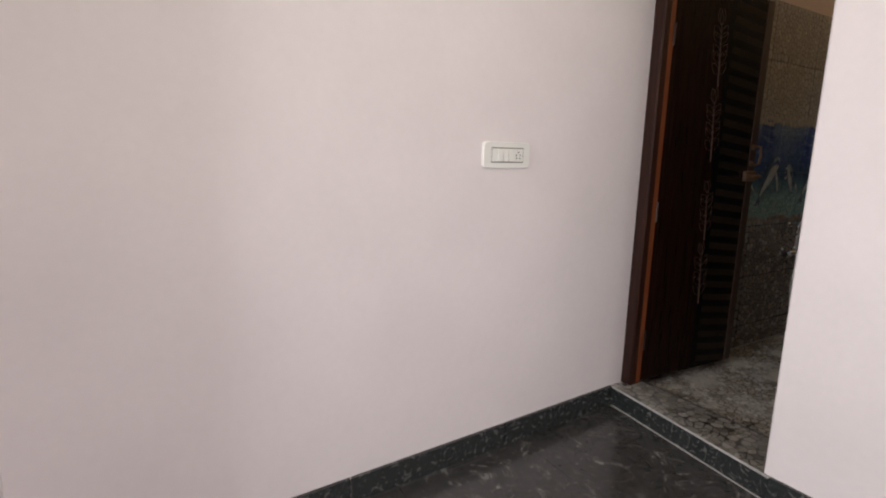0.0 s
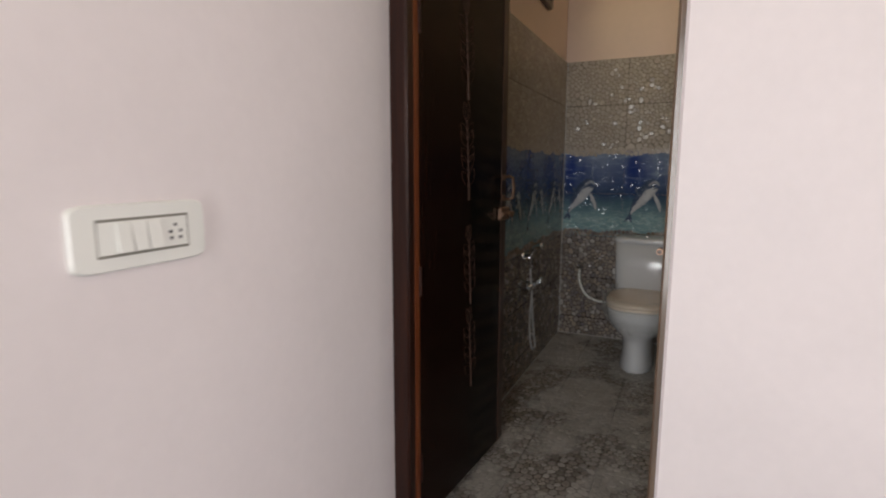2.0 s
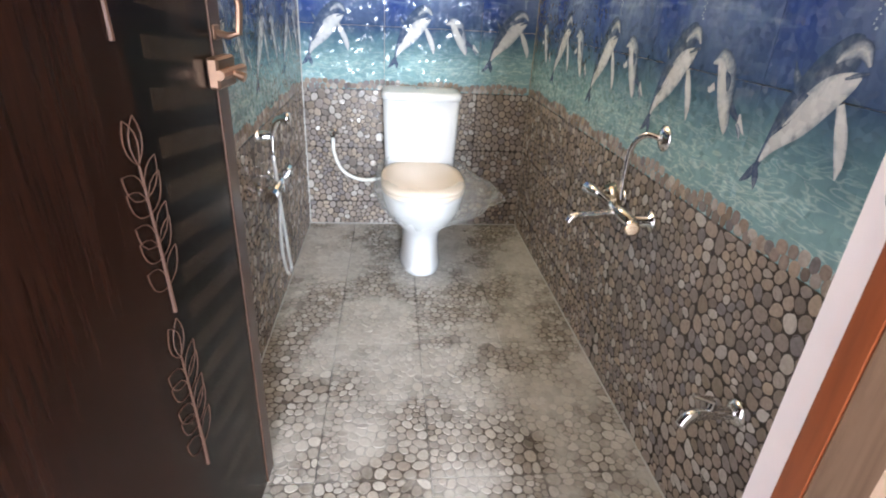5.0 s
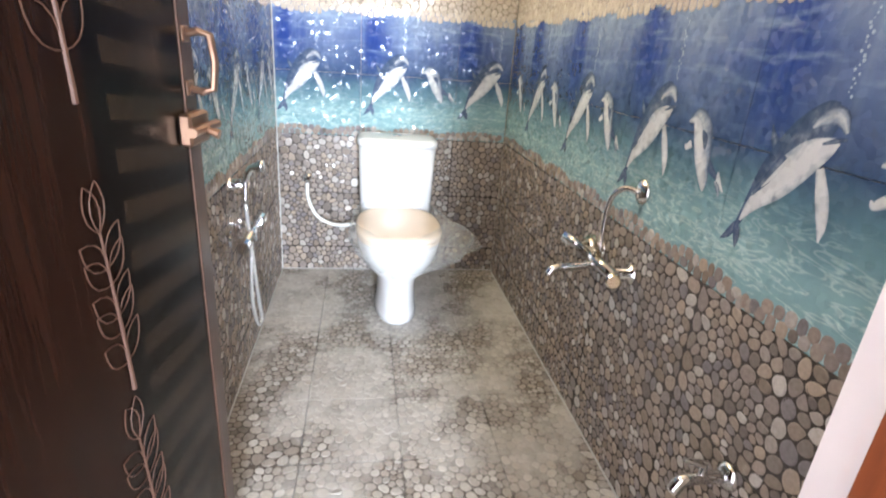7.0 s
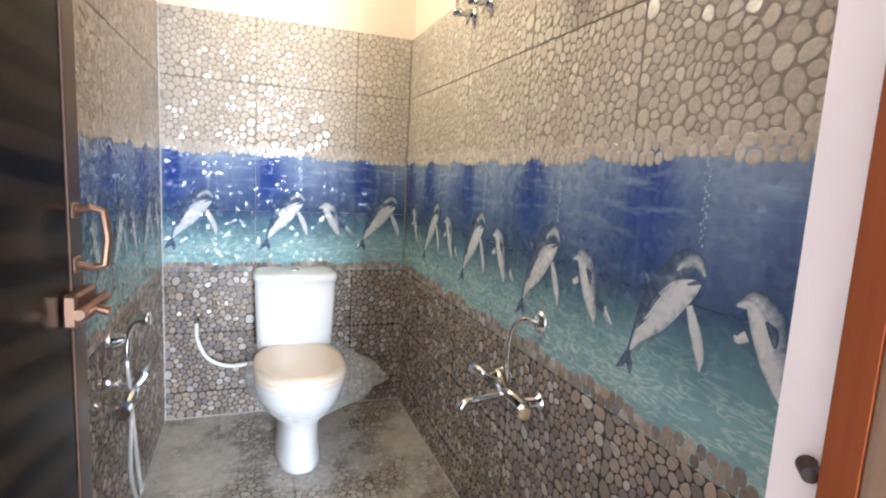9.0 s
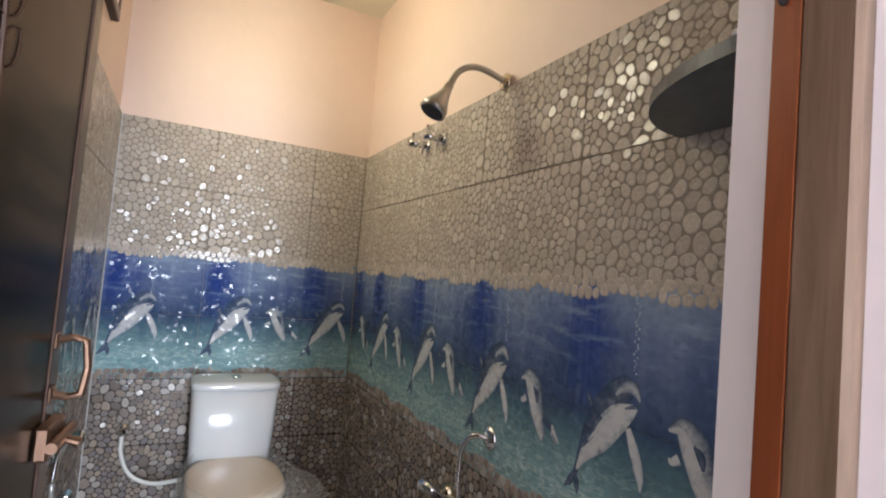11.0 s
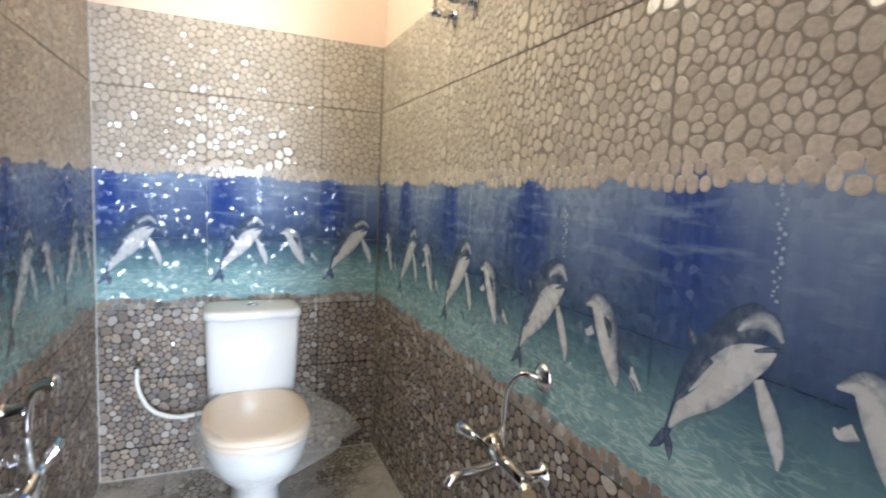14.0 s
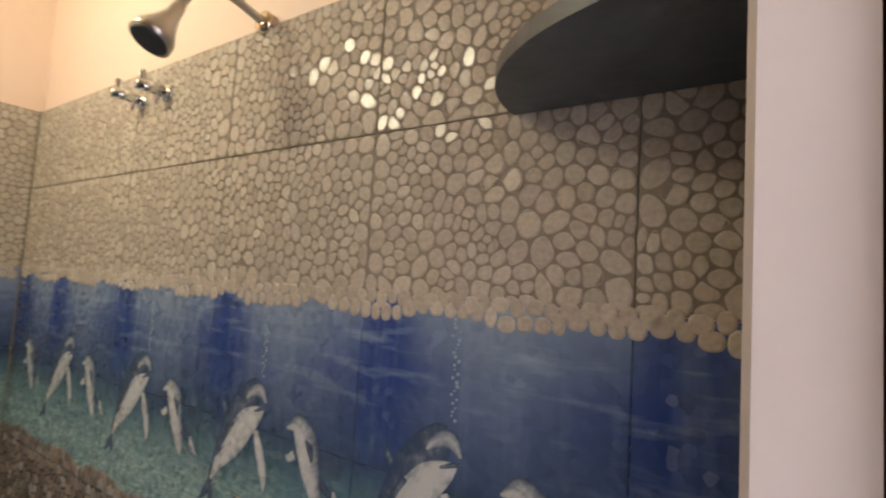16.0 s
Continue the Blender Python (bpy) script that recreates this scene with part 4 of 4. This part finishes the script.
def small_swimmer():
    bm = bmesh.new()
    leaf_shape(bm, [(0.300, 0.322), (0.330, 0.334), (0.360, 0.300), (0.380, 0.240), (0.396, 0.205), (0.400, 0.185)], [0.005, 0.017, 0.026, 0.019, 0.010, 0.002], 0.0012, 2)
    leaf_shape(bm, [(0.296, 0.318), (0.322, 0.322), (0.344, 0.290), (0.366, 0.240), (0.388, 0.200), (0.398, 0.182)], [0.003, 0.011, 0.018, 0.016, 0.009, 0.002], 0.0016, 0)
    leaf_shape(bm, [(0.322, 0.272), (0.306, 0.262), (0.298, 0.268)], [0.010, 0.007, 0.001], 0.0014, 0)
    leaf_shape(bm, [(0.352, 0.305), (0.366, 0.290), (0.372, 0.268)], [0.003, 0.009, 0.003], 0.0019, 1)
    leaf_shape(bm, [(0.390, 0.245), (0.415, 0.228), (0.440, 0.215)], [0.012, 0.008, 0.003], 0.0010, 1)
    leaf_shape(bm, [(0.434, 0.232), (0.442, 0.212), (0.462, 0.196)], [0.003, 0.008, 0.001], 0.0014, 0)
    leaf_shape(bm, [(0.430, 0.212), (0.444, 0.200), (0.452, 0.184)], [0.003, 0.006, 0.001], 0.0017, 2)
    return bm


big_motif = mesh_of(large_swimmer(), "swimmer_motif", M_SWIM)
small_motif = mesh_of(small_swimmer(), "swimmer_motif", M_SWIM)


def bubbles_mesh():
    bm = bmesh.new()
    for i in range(26):
        x, y, r = 0.205 + random.uniform(-0.008, 0.008), 0.405 + i * 0.0065, random.uniform(0.0014, 0.0034)
        bm.faces.new([bm.verts.new((x + r * math.cos(a), y + r * math.sin(a), 0.0012)) for a in (math.pi / 4 * k for k in range(8))])
    return mesh_of(bm, "bubble_trail", M_BUBBLE)


bubble_data = bubbles_mesh()


def scallops(length, height, seed, up):
    """A broken row of rounded pebbles along the edge of the picture band."""
    rnd = random.Random(seed)
    bm = bmesh.new()
    x = 0.0
    while x < length - 0.03:
        w = rnd.uniform(0.021, 0.033)
        wave = 0.010 * math.sin(x * 21 + seed) + 0.005 * math.sin(x * 47)
        for row in range(2):
            h = rnd.uniform(0.024, 0.033)
            depth = 0.004 + row * 0.018 + rnd.uniform(-0.003, 0.003)
            wave = min(wave, 0.005)
            cx, cy = x + w / 2 + row * 0.012, height + (1 if up else -1) * (depth + wave * row)
            if cx + w / 2 > length:
                continue
            outer = [bm.verts.new((cx + w * 0.48 * math.copysign(abs(math.cos(a)) ** 0.85, math.cos(a)), cy + h * 0.5 * math.copysign(abs(math.sin(a)) ** 0.85, math.sin(a)), 0.0006)) for a in (2 * math.pi * k / 16 for k in range(16))]
            inner = [bm.verts.new(((v.co.x - cx) * 0.78 + cx, (v.co.y - cy) * 0.78 + cy, 0.0022)) for v in outer]
            for i in range(16):
                bm.faces.new((outer[i], outer[(i + 1) % 16], inner[(i + 1) % 16], inner[i]))
            bm.faces.new(inner)
        x += w
    return bm


def tiled_wall(name, label, origin, x_axis, z_axis, seams):
    """Tiles on one wall: u runs to the viewer's right, v up."""
    ob = tagged(new(name), label, "tiling", kind="structure")
    X, Z = Vector(x_axis), Vector(z_axis)
    m = Matrix((X, Vector((0, 0, 1)), Z)).transposed().to_4x4()
    ob.matrix_world = Matrix.Translation(origin) @ m
    for r in range(7):
        v0, v1 = ROWS_Z[r], ROWS_Z[r + 1]
        for u0, u1 in zip(seams, seams[1:]):
            material = T_DARK if r < 3 else M_WATER if r < 5 else T_CREAM
            t = new("tile", tile(u1 - u0, v1 - v0, material, 0.011, (r + round(u0 * 10)) % 3))
            t.parent, t.location = ob, (u0, v0, 0)
    full = 0.473
    for u0, u1 in zip(seams, seams[1:]):
        start = u0 if u0 > 0.001 or u1 - u0 > full - 0.02 else max(u1 - full, -0.01) if u1 - u0 > 0.35 else u1 - full
        for data, off, need in ((big_motif, (0.012, 0.0), (0.03, 0.26)), (bubble_data, (0, 0), (0.19, 0.24)), (small_motif, (0.0, 0.0), (0.28, 0.45))):
            if start + need[0] > u0 - 0.005 and start + need[1] < u1 + 0.01:
                q = new(data.name, data)
                q.parent, q.location = ob, (start + off[0], ROWS_Z[3] + off[1], 0)
    n = len(seams)
    part("pebble_edge", scallops(seams[-1], 0.785, len(name) + n, True), M_DARKSTONE, ob)["kind"] = "stuff"
    part("pebble_edge", scallops(seams[-1], 1.365, len(name) + n + 5, False), M_CREAMSTONE, ob)["kind"] = "stuff"
    return ob


tiled_wall("wall_tiles_right", "glazed wall tiles, dark pebbles, blue water band, cream pebbles", (BACK, RIGHT, 0), (-1, 0, 0), (0, 1, 0), [0, 0.313, 0.786, 1.259, 1.732, 2.205, 2.352])
tiled_wall("wall_tiles_back", "glazed wall tiles with blue water band behind the toilet", (BACK, LEFT, 0), (0, -1, 0), (-1, 0, 0), [0, 0.403, 0.872, 1.142])
tiled_wall("wall_tiles_left", "glazed wall tiles, dark and cream pebbles, water band", (0.66, LEFT, 0), (1, 0, 0), (0, -1, 0), [0, 0.448, 0.921, 1.394, 1.867, 2.337])

# floor tiles
fl = tagged(new("bath_floor_tiles"), "grey pebble-print floor tiles, dusty with dried water", "tiling", kind="structure")
for i in range(8):
    for j in range(4):
        x0, y0 = 0.66 + i * 0.3, 0.0 + j * 0.3
        w, hh = min(0.3, BACK - 0.003 - x0), min(0.3, LEFT - 0.003 - y0)
        t = new("tile", tile(w, hh, T_FLOOR, 0.006, (i + 2 * j) % 3))
        t.parent, t.location = fl, (x0, y0, BFLOOR)
hf2 = tagged(new("hall_floor_tiles"), "dark polished stone hall floor tiles, smeared with dust", "tiling", kind="structure")
for i in range(6):
    for j in range(6):
        x0, y0 = 0.46 - (i + 1) * 0.56, 1.02 - (j + 1) * 0.6
        t = new("tile", tile(0.56, 0.6, M_KOTA, 0.007))
        t.parent, t.location = hf2, (x0, y0, 0)
    t = new("tile", tile(0.56, 0.076, M_KOTA, 0.007))
    t.parent, t.location = hf2, (0.46 - (i + 1) * 0.56, 1.021, 0)

# pale grout in the corners
cg = tagged(new("corner_grout"), "pale grout lines in the bathroom corners", "trim", kind="structure")
part("grout_line", box(BACK - 0.005, LEFT - 0.005, BFLOOR, BACK - 0.0005, LEFT - 0.0005, TILETOP), M_CORNER, cg)
part("grout_line", box(BACK - 0.004, 0.0005, BFLOOR, BACK - 0.0005, 0.004, TILETOP), M_GROUT, cg)
part("grout_line", box(0.67, 0.0005, BFLOOR + 0.001, BACK - 0.005, 0.006, BFLOOR + 0.004), M_CORNER, cg)
part("grout_line", box(0.67, LEFT - 0.006, BFLOOR + 0.001, BACK - 0.005, LEFT - 0.0005, BFLOOR + 0.004), M_CORNER, cg)
part("grout_line", box(BACK - 0.007, 0.007, BFLOOR + 0.001, BACK - 0.0005, LEFT - 0.007, BFLOOR + 0.004), M_CORNER, cg)
